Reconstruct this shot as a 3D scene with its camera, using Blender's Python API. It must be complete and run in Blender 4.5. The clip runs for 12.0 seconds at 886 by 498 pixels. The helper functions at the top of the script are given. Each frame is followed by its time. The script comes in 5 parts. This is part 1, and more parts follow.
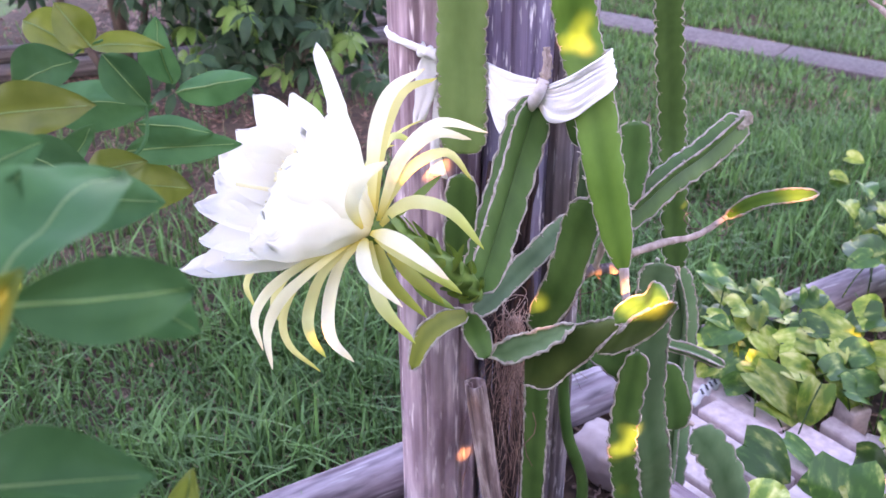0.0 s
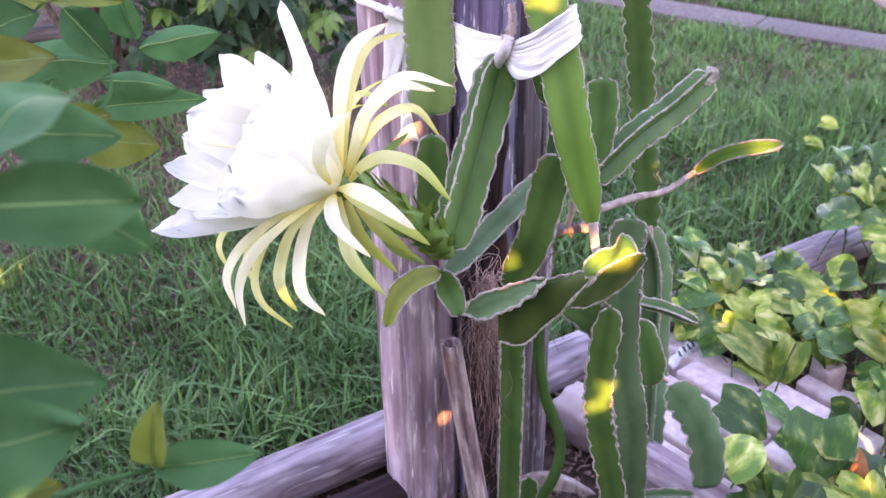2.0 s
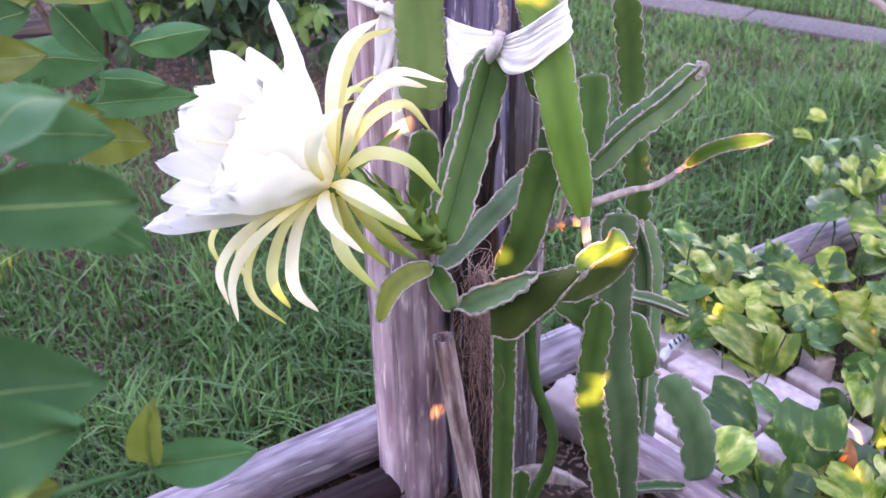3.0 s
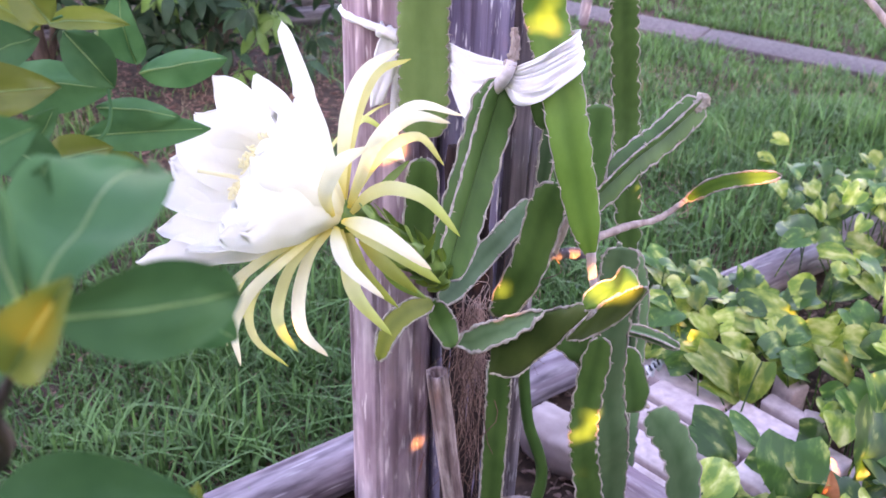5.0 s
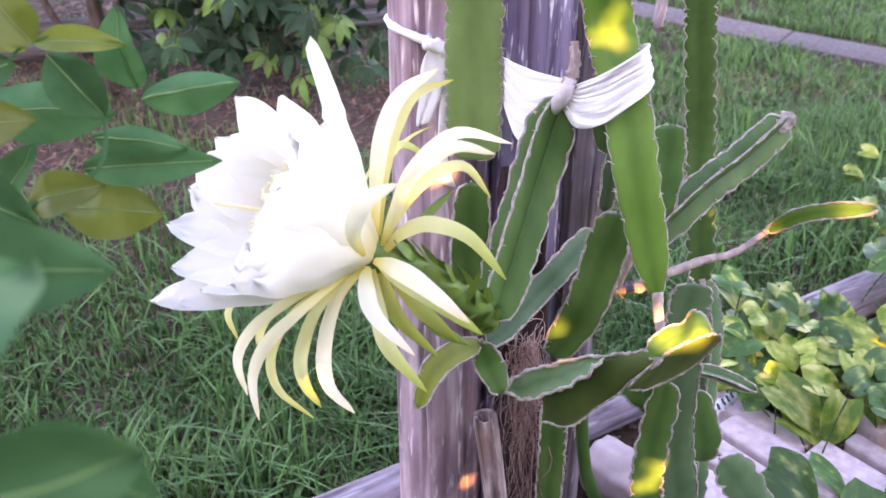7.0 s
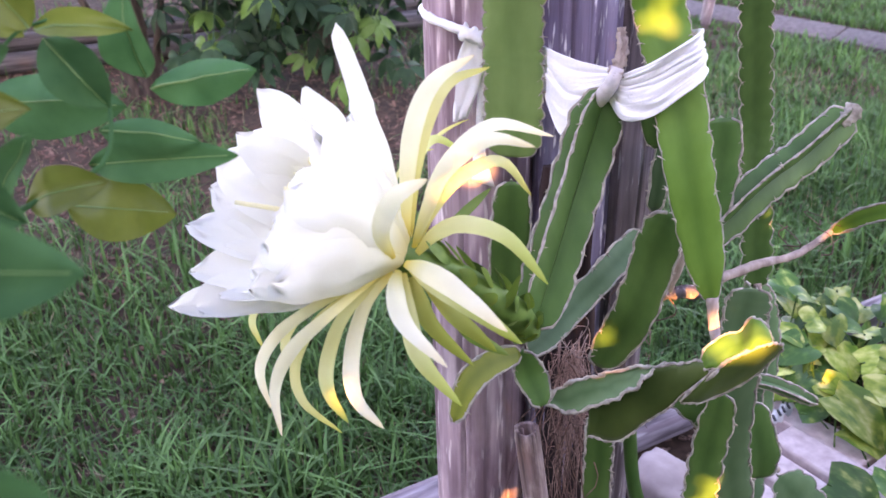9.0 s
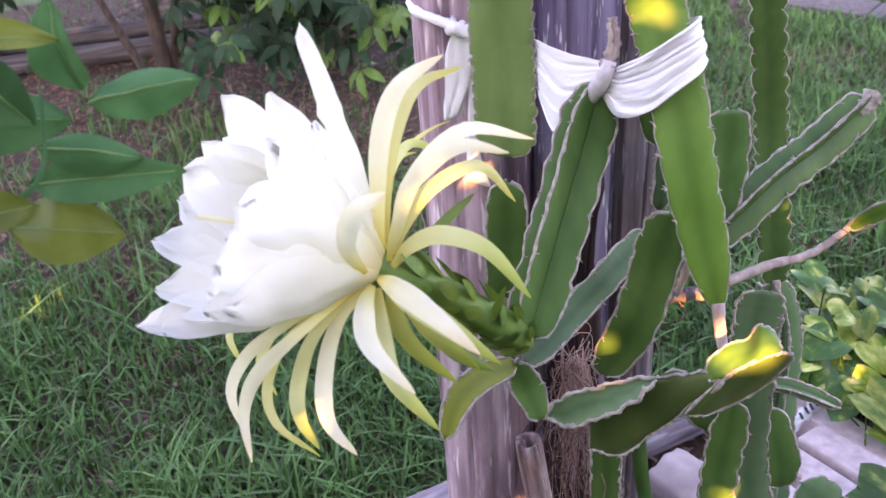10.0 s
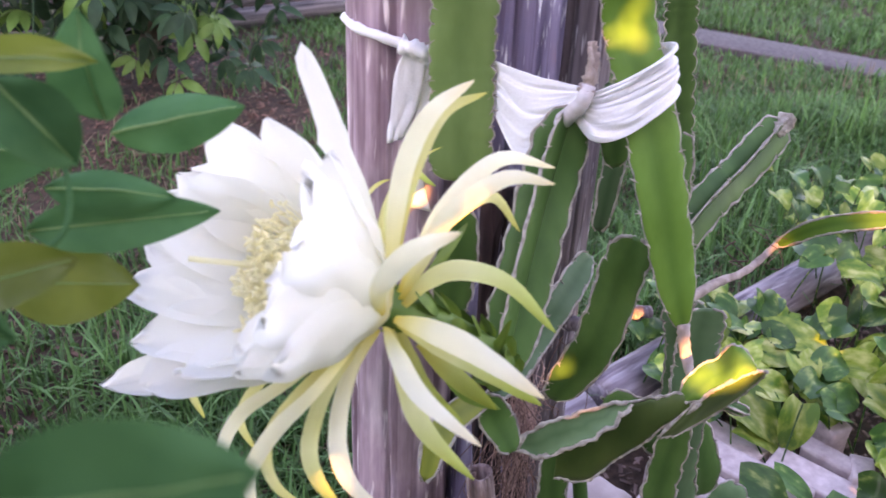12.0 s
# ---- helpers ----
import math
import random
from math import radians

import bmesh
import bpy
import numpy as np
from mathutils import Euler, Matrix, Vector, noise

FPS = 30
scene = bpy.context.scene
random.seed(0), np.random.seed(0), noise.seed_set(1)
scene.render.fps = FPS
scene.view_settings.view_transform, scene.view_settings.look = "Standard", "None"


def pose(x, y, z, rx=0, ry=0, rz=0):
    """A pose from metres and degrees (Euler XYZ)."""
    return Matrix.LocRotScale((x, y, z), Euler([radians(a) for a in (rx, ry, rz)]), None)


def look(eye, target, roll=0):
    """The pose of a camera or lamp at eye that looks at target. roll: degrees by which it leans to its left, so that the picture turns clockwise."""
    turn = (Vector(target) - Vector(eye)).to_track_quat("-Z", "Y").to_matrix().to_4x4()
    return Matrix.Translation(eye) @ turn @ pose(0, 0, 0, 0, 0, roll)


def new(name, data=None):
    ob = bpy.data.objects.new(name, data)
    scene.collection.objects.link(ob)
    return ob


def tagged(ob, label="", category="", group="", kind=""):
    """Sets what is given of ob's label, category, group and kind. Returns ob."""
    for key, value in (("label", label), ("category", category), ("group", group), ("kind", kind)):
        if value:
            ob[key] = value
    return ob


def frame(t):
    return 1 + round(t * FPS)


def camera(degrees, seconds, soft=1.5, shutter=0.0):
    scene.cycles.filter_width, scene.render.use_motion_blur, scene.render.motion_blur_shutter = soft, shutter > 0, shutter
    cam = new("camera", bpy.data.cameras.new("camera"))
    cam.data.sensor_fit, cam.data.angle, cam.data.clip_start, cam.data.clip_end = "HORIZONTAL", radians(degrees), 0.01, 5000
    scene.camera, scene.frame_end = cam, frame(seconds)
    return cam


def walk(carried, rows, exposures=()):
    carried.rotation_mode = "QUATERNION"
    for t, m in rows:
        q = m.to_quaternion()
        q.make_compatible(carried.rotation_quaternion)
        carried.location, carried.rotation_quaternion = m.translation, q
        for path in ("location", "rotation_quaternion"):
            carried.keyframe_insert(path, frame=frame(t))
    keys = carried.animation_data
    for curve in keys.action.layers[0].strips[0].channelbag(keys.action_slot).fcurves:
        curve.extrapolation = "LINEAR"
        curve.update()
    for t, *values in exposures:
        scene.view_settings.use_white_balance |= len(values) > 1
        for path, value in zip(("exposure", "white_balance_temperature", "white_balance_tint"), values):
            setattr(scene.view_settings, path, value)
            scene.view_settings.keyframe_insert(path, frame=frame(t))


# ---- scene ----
cam = camera(50.1, 12.0, shutter=0.4)
cam.data.dof.use_dof, cam.data.dof.focus_distance, cam.data.dof.aperture_fstop = True, 1.0, 11.0
PATH = [
    (0, (0.098, 0.337, 1.203), (0.043, 2.067, 0.202), -0.4),
    (0.5, (0.095, 0.338, 1.202), (0.063, 2.058, 0.182), -0.5),
    (1, (0.095, 0.337, 1.193), (0.076, 2.052, 0.163), -0.7),
    (1.5, (0.106, 0.323, 1.186), (0.081, 2.037, 0.156), -1.1),
    (2, (0.116, 0.312, 1.181), (0.088, 2.028, 0.154), -1.3),
    (2.5, (0.119, 0.309, 1.183), (0.096, 2.022, 0.151), -1.4),
    (4.5, (0.06, 0.347, 1.186), (0.147, 2.044, 0.131), 0.9),
    (5, (0.041, 0.367, 1.191), (0.168, 2.076, 0.16), 1.9),
    (5.5, (0.028, 0.389, 1.187), (0.206, 2.105, 0.175), 2.9),
    (6, (0.034, 0.42, 1.174), (0.202, 2.137, 0.162), 2.8),
    (6.5, (0.055, 0.441, 1.169), (0.111, 2.164, 0.153), 1.4),
    (7, (0.068, 0.47, 1.172), (0.048, 2.181, 0.137), 0.3),
    (9, (0.073, 0.519, 1.14), (-0.039, 2.233, 0.114), -1.4),
    (9.5, (0.094, 0.54, 1.133), (-0.072, 2.245, 0.101), -2.8),
    (10, (0.114, 0.571, 1.131), (-0.076, 2.264, 0.083), -3.9),
    (10.5, (0.081, 0.59, 1.141), (0.061, 2.289, 0.086), -3.0),
    (11, (0.039, 0.606, 1.137), (0.177, 2.302, 0.086), -0.2),
    (11.5, (0.013, 0.614, 1.135), (0.228, 2.304, 0.087), 1.1),
    (12, (-0.048, 0.62, 1.126), (0.227, 2.31, 0.091), 2.5),
]
walk(cam, [(t, look(eye, target, roll)) for t, eye, target, roll in PATH], [(0, 3.20, 7650, 43), (6, 3.19, 7900, 42), (9.5, 2.96, 7950, 39), (12, 2.82, 8050, 38.5)])

# ---- world, sun, exposure ----
SUN = Vector((0.0, -0.905, 0.42)).normalized()
world = bpy.data.worlds.new("world")
scene.world = world
world.use_nodes = True
sky = world.node_tree.nodes.new("ShaderNodeTexSky")
sky.sky_type, sky.sun_disc = "NISHITA", False
sky.sun_elevation, sky.sun_rotation = math.asin(SUN.z), math.atan2(SUN.x, SUN.y)
back = world.node_tree.nodes["Background"]
back.inputs["Strength"].default_value = 0.15
world.node_tree.links.new(sky.outputs["Color"], back.inputs["Color"])
lamp = bpy.data.lights.new("sun", "SUN")
lamp.energy, lamp.angle, lamp.color = 5.0, radians(0.35), (1.0, 0.53, 0.15)
sun = new("sun", lamp)
sun.matrix_world = look(SUN * 20, (0, 0, 0))


# ---- materials ----
def mat(name, dark, light, rough=0.6, scale=20.0, stretch=(1, 1, 1), bump=0.3, trans=0.0, vary=0.15, coarse=0.4, third=None, spec=0.4, along=None, island=False, spread=(0.3, 0.7), streak=None, fleck=None, blotch=None):
    """Two-scale noise between two colours, with bump; blotch: scale and tint of long worn patches; trans: share of light let through; along: colours by the attribute "s"."""
    m = bpy.data.materials.new(name)
    m.use_nodes = True
    n, k = m.node_tree.nodes, m.node_tree.links
    bsdf = n["Principled BSDF"]
    co = n.new("ShaderNodeTexCoord")
    mp = n.new("ShaderNodeMapping")
    mp.inputs["Scale"].default_value = stretch
    fine, big = n.new("ShaderNodeTexNoise"), n.new("ShaderNodeTexNoise")
    fine.inputs["Scale"].default_value, fine.inputs["Detail"].default_value = scale, 8
    big.inputs["Scale"].default_value, big.inputs["Detail"].default_value = scale * 0.13, 3
    rnd, shift = n.new("ShaderNodeObjectInfo"), n.new("ShaderNodeVectorMath")
    shift.operation = "MULTIPLY_ADD"
    shift.inputs[1].default_value = (7.3, 5.1, 9.7)
    k.new(rnd.outputs["Random"], shift.inputs[0])
    k.new(co.outputs["Object"], shift.inputs[2])
    k.new(shift.outputs["Vector"], mp.inputs["Vector"])
    k.new(mp.outputs["Vector"], fine.inputs["Vector"])
    k.new(shift.outputs["Vector"] if streak else mp.outputs["Vector"], big.inputs["Vector"])
    ramp = n.new("ShaderNodeValToRGB")
    ramp.color_ramp.elements[0].position, ramp.color_ramp.elements[1].position = spread
    ramp.color_ramp.elements[0].color, ramp.color_ramp.elements[1].color = (*dark, 1), (*light, 1)
    if third:
        e = ramp.color_ramp.elements.new(sum(spread) / 2)
        e.color = (*third, 1)
    k.new(fine.outputs["Fac"], ramp.inputs["Fac"])
    col = ramp.outputs["Color"]
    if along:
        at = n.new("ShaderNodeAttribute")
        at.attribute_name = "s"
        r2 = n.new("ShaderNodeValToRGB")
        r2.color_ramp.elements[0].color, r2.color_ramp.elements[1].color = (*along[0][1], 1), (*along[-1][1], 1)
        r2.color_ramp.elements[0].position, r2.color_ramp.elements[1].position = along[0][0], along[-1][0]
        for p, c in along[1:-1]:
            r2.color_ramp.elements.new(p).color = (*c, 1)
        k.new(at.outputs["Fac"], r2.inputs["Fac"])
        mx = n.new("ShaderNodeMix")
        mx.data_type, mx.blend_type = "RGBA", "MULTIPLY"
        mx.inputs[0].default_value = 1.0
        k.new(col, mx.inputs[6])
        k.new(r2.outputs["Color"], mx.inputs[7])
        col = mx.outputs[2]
    if streak:
        m2, cr, cramp, mx2 = n.new("ShaderNodeMapping"), n.new("ShaderNodeTexNoise"), n.new("ShaderNodeValToRGB"), n.new("ShaderNodeMix")
        m2.inputs["Scale"].default_value = (1, 1, 0.022)
        k.new(shift.outputs["Vector"], m2.inputs["Vector"])
        cr.inputs["Scale"].default_value, cr.inputs["Detail"].default_value = streak[0], 3
        k.new(m2.outputs["Vector"], cr.inputs["Vector"])
        cramp.color_ramp.elements[0].position, cramp.color_ramp.elements[1].position = 0.36, 0.45
        cramp.color_ramp.elements[0].color = (streak[1], streak[1] * 0.92, streak[1] * 0.95, 1)
        k.new(cr.outputs["Fac"], cramp.inputs["Fac"])
        mx2.data_type, mx2.blend_type = "RGBA", "MULTIPLY"
        mx2.inputs[0].default_value = 1.0
        k.new(col, mx2.inputs[6])
        k.new(cramp.outputs["Color"], mx2.inputs[7])
        col = mx2.outputs[2]
    if blotch:
        m4, bl, bramp, mx4 = n.new("ShaderNodeMapping"), n.new("ShaderNodeTexNoise"), n.new("ShaderNodeValToRGB"), n.new("ShaderNodeMix")
        m4.inputs["Scale"].default_value = (1, 1, 0.28)
        k.new(shift.outputs["Vector"], m4.inputs["Vector"])
        bl.inputs["Scale"].default_value, bl.inputs["Detail"].default_value, bl.inputs["Roughness"].default_value = blotch[0], 6, 0.62
        k.new(m4.outputs["Vector"], bl.inputs["Vector"])
        bramp.color_ramp.elements[0].position, bramp.color_ramp.elements[1].position = 0.44, 0.58
        bramp.color_ramp.elements[0].color = (*blotch[1], 1)
        k.new(bl.outputs["Fac"], bramp.inputs["Fac"])
        mx4.data_type, mx4.blend_type = "RGBA", "MULTIPLY"
        mx4.inputs[0].default_value = 1.0
        k.new(col, mx4.inputs[6])
        k.new(bramp.outputs["Color"], mx4.inputs[7])
        col = mx4.outputs[2]
    if fleck:
        m3, sp, framp, mx3 = n.new("ShaderNodeMapping"), n.new("ShaderNodeTexNoise"), n.new("ShaderNodeValToRGB"), n.new("ShaderNodeMix")
        m3.inputs["Scale"].default_value = (1, 1, fleck[2])
        k.new(shift.outputs["Vector"], m3.inputs["Vector"])
        sp.inputs["Scale"].default_value, sp.inputs["Detail"].default_value = fleck[0], 2
        k.new(m3.outputs["Vector"], sp.inputs["Vector"])
        framp.color_ramp.elements[0].position, framp.color_ramp.elements[1].position = 0.60, 0.70
        k.new(sp.outputs["Fac"], framp.inputs["Fac"])
        mx3.data_type, mx3.blend_type = "RGBA", "MIX"
        k.new(framp.outputs["Color"], mx3.inputs[0])
        k.new(col, mx3.inputs[6])
        mx3.inputs[7].default_value = (*fleck[1], 1)
        col = mx3.outputs[2]
    hsv = n.new("ShaderNodeHueSaturation")
    info = n.new("ShaderNodeNewGeometry" if island else "ShaderNodeObjectInfo")
    ad = n.new("ShaderNodeMath")
    ad.operation = "MULTIPLY_ADD"
    ad.inputs[1].default_value, ad.inputs[2].default_value = 2 * vary, 1 - vary - coarse * 0.5
    k.new(info.outputs["Random Per Island" if island else "Random"], ad.inputs[0])
    ad2 = n.new("ShaderNodeMath")
    ad2.operation = "MULTIPLY_ADD"
    ad2.inputs[1].default_value = coarse
    k.new(big.outputs["Fac"], ad2.inputs[0])
    k.new(ad.outputs[0], ad2.inputs[2])
    k.new(ad2.outputs[0], hsv.inputs["Value"])
    k.new(col, hsv.inputs["Color"])
    k.new(hsv.outputs["Color"], bsdf.inputs["Base Color"])
    bsdf.inputs["Roughness"].default_value = rough
    bsdf.inputs["Specular IOR Level"].default_value = spec
    if bump:
        bp = n.new("ShaderNodeBump")
        bp.inputs["Strength"].default_value, bp.inputs["Distance"].default_value = bump, 0.002
        relief = fine.outputs["Fac"]
        if streak:
            both = n.new("ShaderNodeMath")
            k.new(relief, both.inputs[0])
            k.new(cramp.outputs["Color"], both.inputs[1])
            relief = both.outputs[0]
        k.new(relief, bp.inputs["Height"])
        k.new(bp.outputs["Normal"], bsdf.inputs["Normal"])
    if trans:
        tr, ms = n.new("ShaderNodeBsdfTranslucent"), n.new("ShaderNodeMixShader")
        ms.inputs[0].default_value = trans
        k.new(hsv.outputs["Color"], tr.inputs["Color"])
        k.new(bsdf.outputs[0], ms.inputs[1])
        k.new(tr.outputs[0], ms.inputs[2])
        k.new(ms.outputs[0], n["Material Output"].inputs["Surface"])
    return m


# Stem skins: each is darker inward from its rib edges.
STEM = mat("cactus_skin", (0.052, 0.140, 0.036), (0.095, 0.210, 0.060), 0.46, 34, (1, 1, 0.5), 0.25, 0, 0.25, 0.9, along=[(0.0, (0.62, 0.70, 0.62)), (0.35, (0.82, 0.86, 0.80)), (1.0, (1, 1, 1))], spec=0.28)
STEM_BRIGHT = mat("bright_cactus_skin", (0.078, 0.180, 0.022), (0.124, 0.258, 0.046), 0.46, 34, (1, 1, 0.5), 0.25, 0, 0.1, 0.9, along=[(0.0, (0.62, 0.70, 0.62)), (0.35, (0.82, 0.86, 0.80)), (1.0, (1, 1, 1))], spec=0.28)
# Paler copy of the skin, with the upper stem's brighter light put into its colour.
STEM_LIT = mat("pale_painted_light_cactus_skin", (0.155, 0.265, 0.082), (0.225, 0.355, 0.125), 0.46, 34, (1, 1, 0.5), 0.25, 0, 0.1, 0.8, along=[(0.0, (0.72, 0.78, 0.72)), (0.3, (0.9, 0.92, 0.88)), (1.0, (1, 1, 1))], spec=0.28)
# Olive skin, darkened to paint in the shade on the low arm's downward faces.
STEM_SHADED = mat("shaded_olive_cactus_skin", (0.048, 0.090, 0.022), (0.092, 0.140, 0.038), 0.46, 34, (1, 1, 0.5), 0.25, 0, 0.12, 0.9, along=[(0.0, (0.80, 0.84, 0.78)), (0.6, (0.9, 0.92, 0.88)), (1.0, (1, 1, 1))], spec=0.28)
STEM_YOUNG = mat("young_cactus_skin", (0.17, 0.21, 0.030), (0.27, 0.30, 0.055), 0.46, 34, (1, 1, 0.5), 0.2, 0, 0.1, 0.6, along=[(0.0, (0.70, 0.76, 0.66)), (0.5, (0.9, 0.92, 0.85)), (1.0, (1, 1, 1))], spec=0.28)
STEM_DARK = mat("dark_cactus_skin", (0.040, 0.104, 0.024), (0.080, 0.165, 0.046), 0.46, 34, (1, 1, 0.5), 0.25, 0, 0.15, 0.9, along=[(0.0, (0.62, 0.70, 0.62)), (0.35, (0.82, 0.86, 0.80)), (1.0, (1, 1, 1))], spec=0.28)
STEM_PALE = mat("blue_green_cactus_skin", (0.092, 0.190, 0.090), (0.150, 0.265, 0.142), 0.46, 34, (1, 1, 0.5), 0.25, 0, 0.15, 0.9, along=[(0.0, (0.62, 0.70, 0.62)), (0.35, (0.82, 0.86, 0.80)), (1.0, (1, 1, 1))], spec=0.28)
MARGIN = mat("cork_margin", (0.22, 0.19, 0.17), (0.50, 0.46, 0.42), 0.85, 150, bump=0.5)
NECK = mat("pale_corky_neck", (0.50, 0.45, 0.47), (0.68, 0.63, 0.66), 0.85, 120, bump=0.3)
SPINE = mat("dry_spine", (0.30, 0.25, 0.22), (0.5, 0.45, 0.4), 0.8, 100)
PETAL = mat("white_petal", (0.945, 0.94, 0.92), (0.97, 0.968, 0.945), 0.55, 25, (1, 1, 1), 0.05, 0.50, 0.02, 0.04,
            along=[(0.0, (0.97, 0.88, 0.46)), (0.30, (1, 1, 0.92)), (1.0, (1, 1, 1))])
SEPAL = mat("sepal_skin", (0.94, 0.94, 0.92), (1, 1, 1), 0.5, 40, (1, 1, 1), 0.05, 0.40, 0.05, 0.1,
            along=[(0.0, (0.90, 0.72, 0.16)), (0.14, (0.90, 0.84, 0.40)), (0.38, (0.97, 0.955, 0.72)), (0.80, (0.97, 0.94, 0.74)), (1.0, (0.90, 0.76, 0.48))])
SEPAL_TIP = mat("green_tipped_sepal_skin", (0.94, 0.94, 0.90), (1, 1, 1), 0.5, 40, (1, 1, 1), 0.05, 0.38, 0.05, 0.1,
                along=[(0.0, (0.72, 0.60, 0.14)), (0.25, (0.80, 0.80, 0.38)), (0.55, (0.78, 0.80, 0.40)), (0.85, (0.52, 0.60, 0.16)), (1.0, (0.34, 0.42, 0.06))])
SEPAL_OLIVE = mat("olive_sepal_skin", (0.90, 0.90, 0.86), (1, 1, 1), 0.5, 40, (1, 1, 1), 0.05, 0.38, 0.05, 0.1,
                  along=[(0.0, (0.62, 0.54, 0.12)), (0.45, (0.48, 0.52, 0.15)), (1.0, (0.30, 0.36, 0.05))])
SEPAL_GREEN = mat("green_sepal_skin", (0.86, 0.86, 0.80), (1, 1, 1), 0.5, 40, (1, 1, 1), 0.05, 0.3, 0.1, 0.1,
                  along=[(0.0, (0.22, 0.30, 0.05)), (0.5, (0.14, 0.24, 0.045)), (1.0, (0.11, 0.18, 0.028))])
SEPAL_YELLOW = mat("yellow_sepal_skin", (0.92, 0.92, 0.88), (1, 1, 1), 0.5, 40, (1, 1, 1), 0.05, 0.4, 0.1, 0.1,
                   along=[(0.0, (0.84, 0.68, 0.18)), (0.3, (0.84, 0.80, 0.34)), (0.7, (0.86, 0.83, 0.42)), (1.0, (0.62, 0.58, 0.12))])
TUBE = mat("green_flower_tube", (0.060, 0.135, 0.024), (0.13, 0.235, 0.055), 0.5, 60)
STAMEN = mat("pale_yellow_stamen", (1.0, 0.95, 0.70), (1.0, 0.97, 0.80), 0.6, 60, trans=0.66, vary=0.0, coarse=0.0)
WOOD = mat("grey_weathered_wood", (0.29, 0.20, 0.222), (0.74, 0.60, 0.645), 0.85, 55, (1, 1, 0.09), 0.5, 0, 0.03, 1.3, third=(0.47, 0.35, 0.40), streak=(60, 0.62), spread=(0.30, 0.70), fleck=(120, (0.74, 0.63, 0.66), 0.12), blotch=(15, (0.72, 0.65, 0.69)))
WOOD_BLUE = mat("dark_weathered_wood", (0.165, 0.150, 0.245), (0.52, 0.50, 0.66), 0.85, 85, (1, 1, 0.07), 0.5, 0, 0.05, 0.9, third=(0.290, 0.268, 0.405), streak=(90, 0.66), spread=(0.30, 0.90), fleck=(170, (0.66, 0.64, 0.72), 0.16), blotch=(20, (0.82, 0.74, 0.78)))
WOOD_BROWN = mat("brown_split_wood", (0.075, 0.058, 0.072), (0.27, 0.22, 0.25), 0.9, 80, (1, 1, 0.07), 0.6, 0, 0.05, 0.8, streak=(90, 0.6), fleck=(180, (0.44, 0.40, 0.44), 0.12))
LOG_DARK = mat("dark_border_log_wood", (0.05, 0.045, 0.05), (0.19, 0.17, 0.18), 0.9, 90, (1, 1, 0.06), 0.7, streak=(150, 0.4))
LOG = mat("silvery_log_wood", (0.135, 0.108, 0.126), (0.38, 0.325, 0.362), 0.85, 70, (1, 1, 0.16), 0.6, 0, 0.08, 1.1, third=(0.27, 0.225, 0.255), streak=(38, 0.72), fleck=(90, (0.42, 0.38, 0.40), 0.12))
CANE = mat("dry_grey_cane", (0.20, 0.145, 0.142), (0.52, 0.41, 0.40), 0.88, 130, (1, 1, 0.08), 0.9, 0, 0.05, 0.9, streak=(130, 0.55), spread=(0.34, 0.66), blotch=(40, (0.55, 0.48, 0.50)))
# Rotten wood, darkened to near-black to stand for the shaded gap at the posts.
ROT_AND_GAP = mat("red_brown_rot_and_gap_shade", (0.014, 0.008, 0.011), (0.060, 0.032, 0.034), 0.95, 90, (1, 1, 0.08), 0.8)
FIBRE = mat("brown_root_fibre", (0.18, 0.098, 0.094), (0.55, 0.36, 0.33), 0.9, 60, island=True, vary=0.4, bump=0)
BARK = mat("brown_bark", (0.03, 0.022, 0.02), (0.11, 0.08, 0.07), 0.9, 80, (1, 1, 0.2), 0.7)
TWIG = mat("dry_twig", (0.26, 0.19, 0.175), (0.50, 0.40, 0.37), 0.85, 120, (1, 1, 0.2), 0.5)
ROOT = mat("reddish_air_root", (0.060, 0.032, 0.032), (0.24, 0.135, 0.115), 0.85, 80, island=True, vary=0.35)
ROOT_PALE = mat("pale_air_root", (0.28, 0.19, 0.19), (0.52, 0.40, 0.39), 0.85, 80, island=True, vary=0.25)
CLOTH = mat("white_cotton", (0.88, 0.87, 0.90), (0.92, 0.91, 0.94), 0.85, 350, (1, 1, 1), 0.35, 0.15, 0.03, 0.1)
BRICK = mat("pale_pink_brick", (0.43, 0.325, 0.325), (0.64, 0.52, 0.52), 0.9, 55, bump=0.8, vary=0.22)
SOIL = mat("soil", (0.028, 0.017, 0.012), (0.095, 0.058, 0.042), 0.95, 45, bump=0.8, coarse=0.6)
TURF = mat("mown_turf", (0.045, 0.088, 0.030), (0.100, 0.150, 0.055), 0.95, 40, bump=0.8, coarse=0.5)
CHIP = mat("bark_chip", (0.10, 0.06, 0.05), (0.30, 0.20, 0.17), 0.9, 60, island=True, vary=0.5, bump=0.3)
GRASS = mat("grass_blade", (0.052, 0.141, 0.039), (0.100, 0.226, 0.066), 0.5, 8, bump=0, trans=0.3, vary=0.45, island=True)
GRASS_TALL = mat("tall_grass_blade", (0.066, 0.170, 0.046), (0.130, 0.275, 0.085), 0.5, 8, bump=0, trans=0.3, vary=0.35, island=True)
LITTER = mat("dark_leaf_litter", (0.09, 0.045, 0.036), (0.27, 0.155, 0.12), 0.9, 60, island=True, vary=0.5, bump=0.3)
DRYGRASS = mat("dry_grass_blade", (0.20, 0.15, 0.10), (0.38, 0.30, 0.20), 0.7, 8, bump=0, trans=0.2, vary=0.3, island=True)
CONCRETE = mat("grey_concrete", (0.072, 0.060, 0.064), (0.145, 0.124, 0.132), 0.9, 60, bump=0.5)
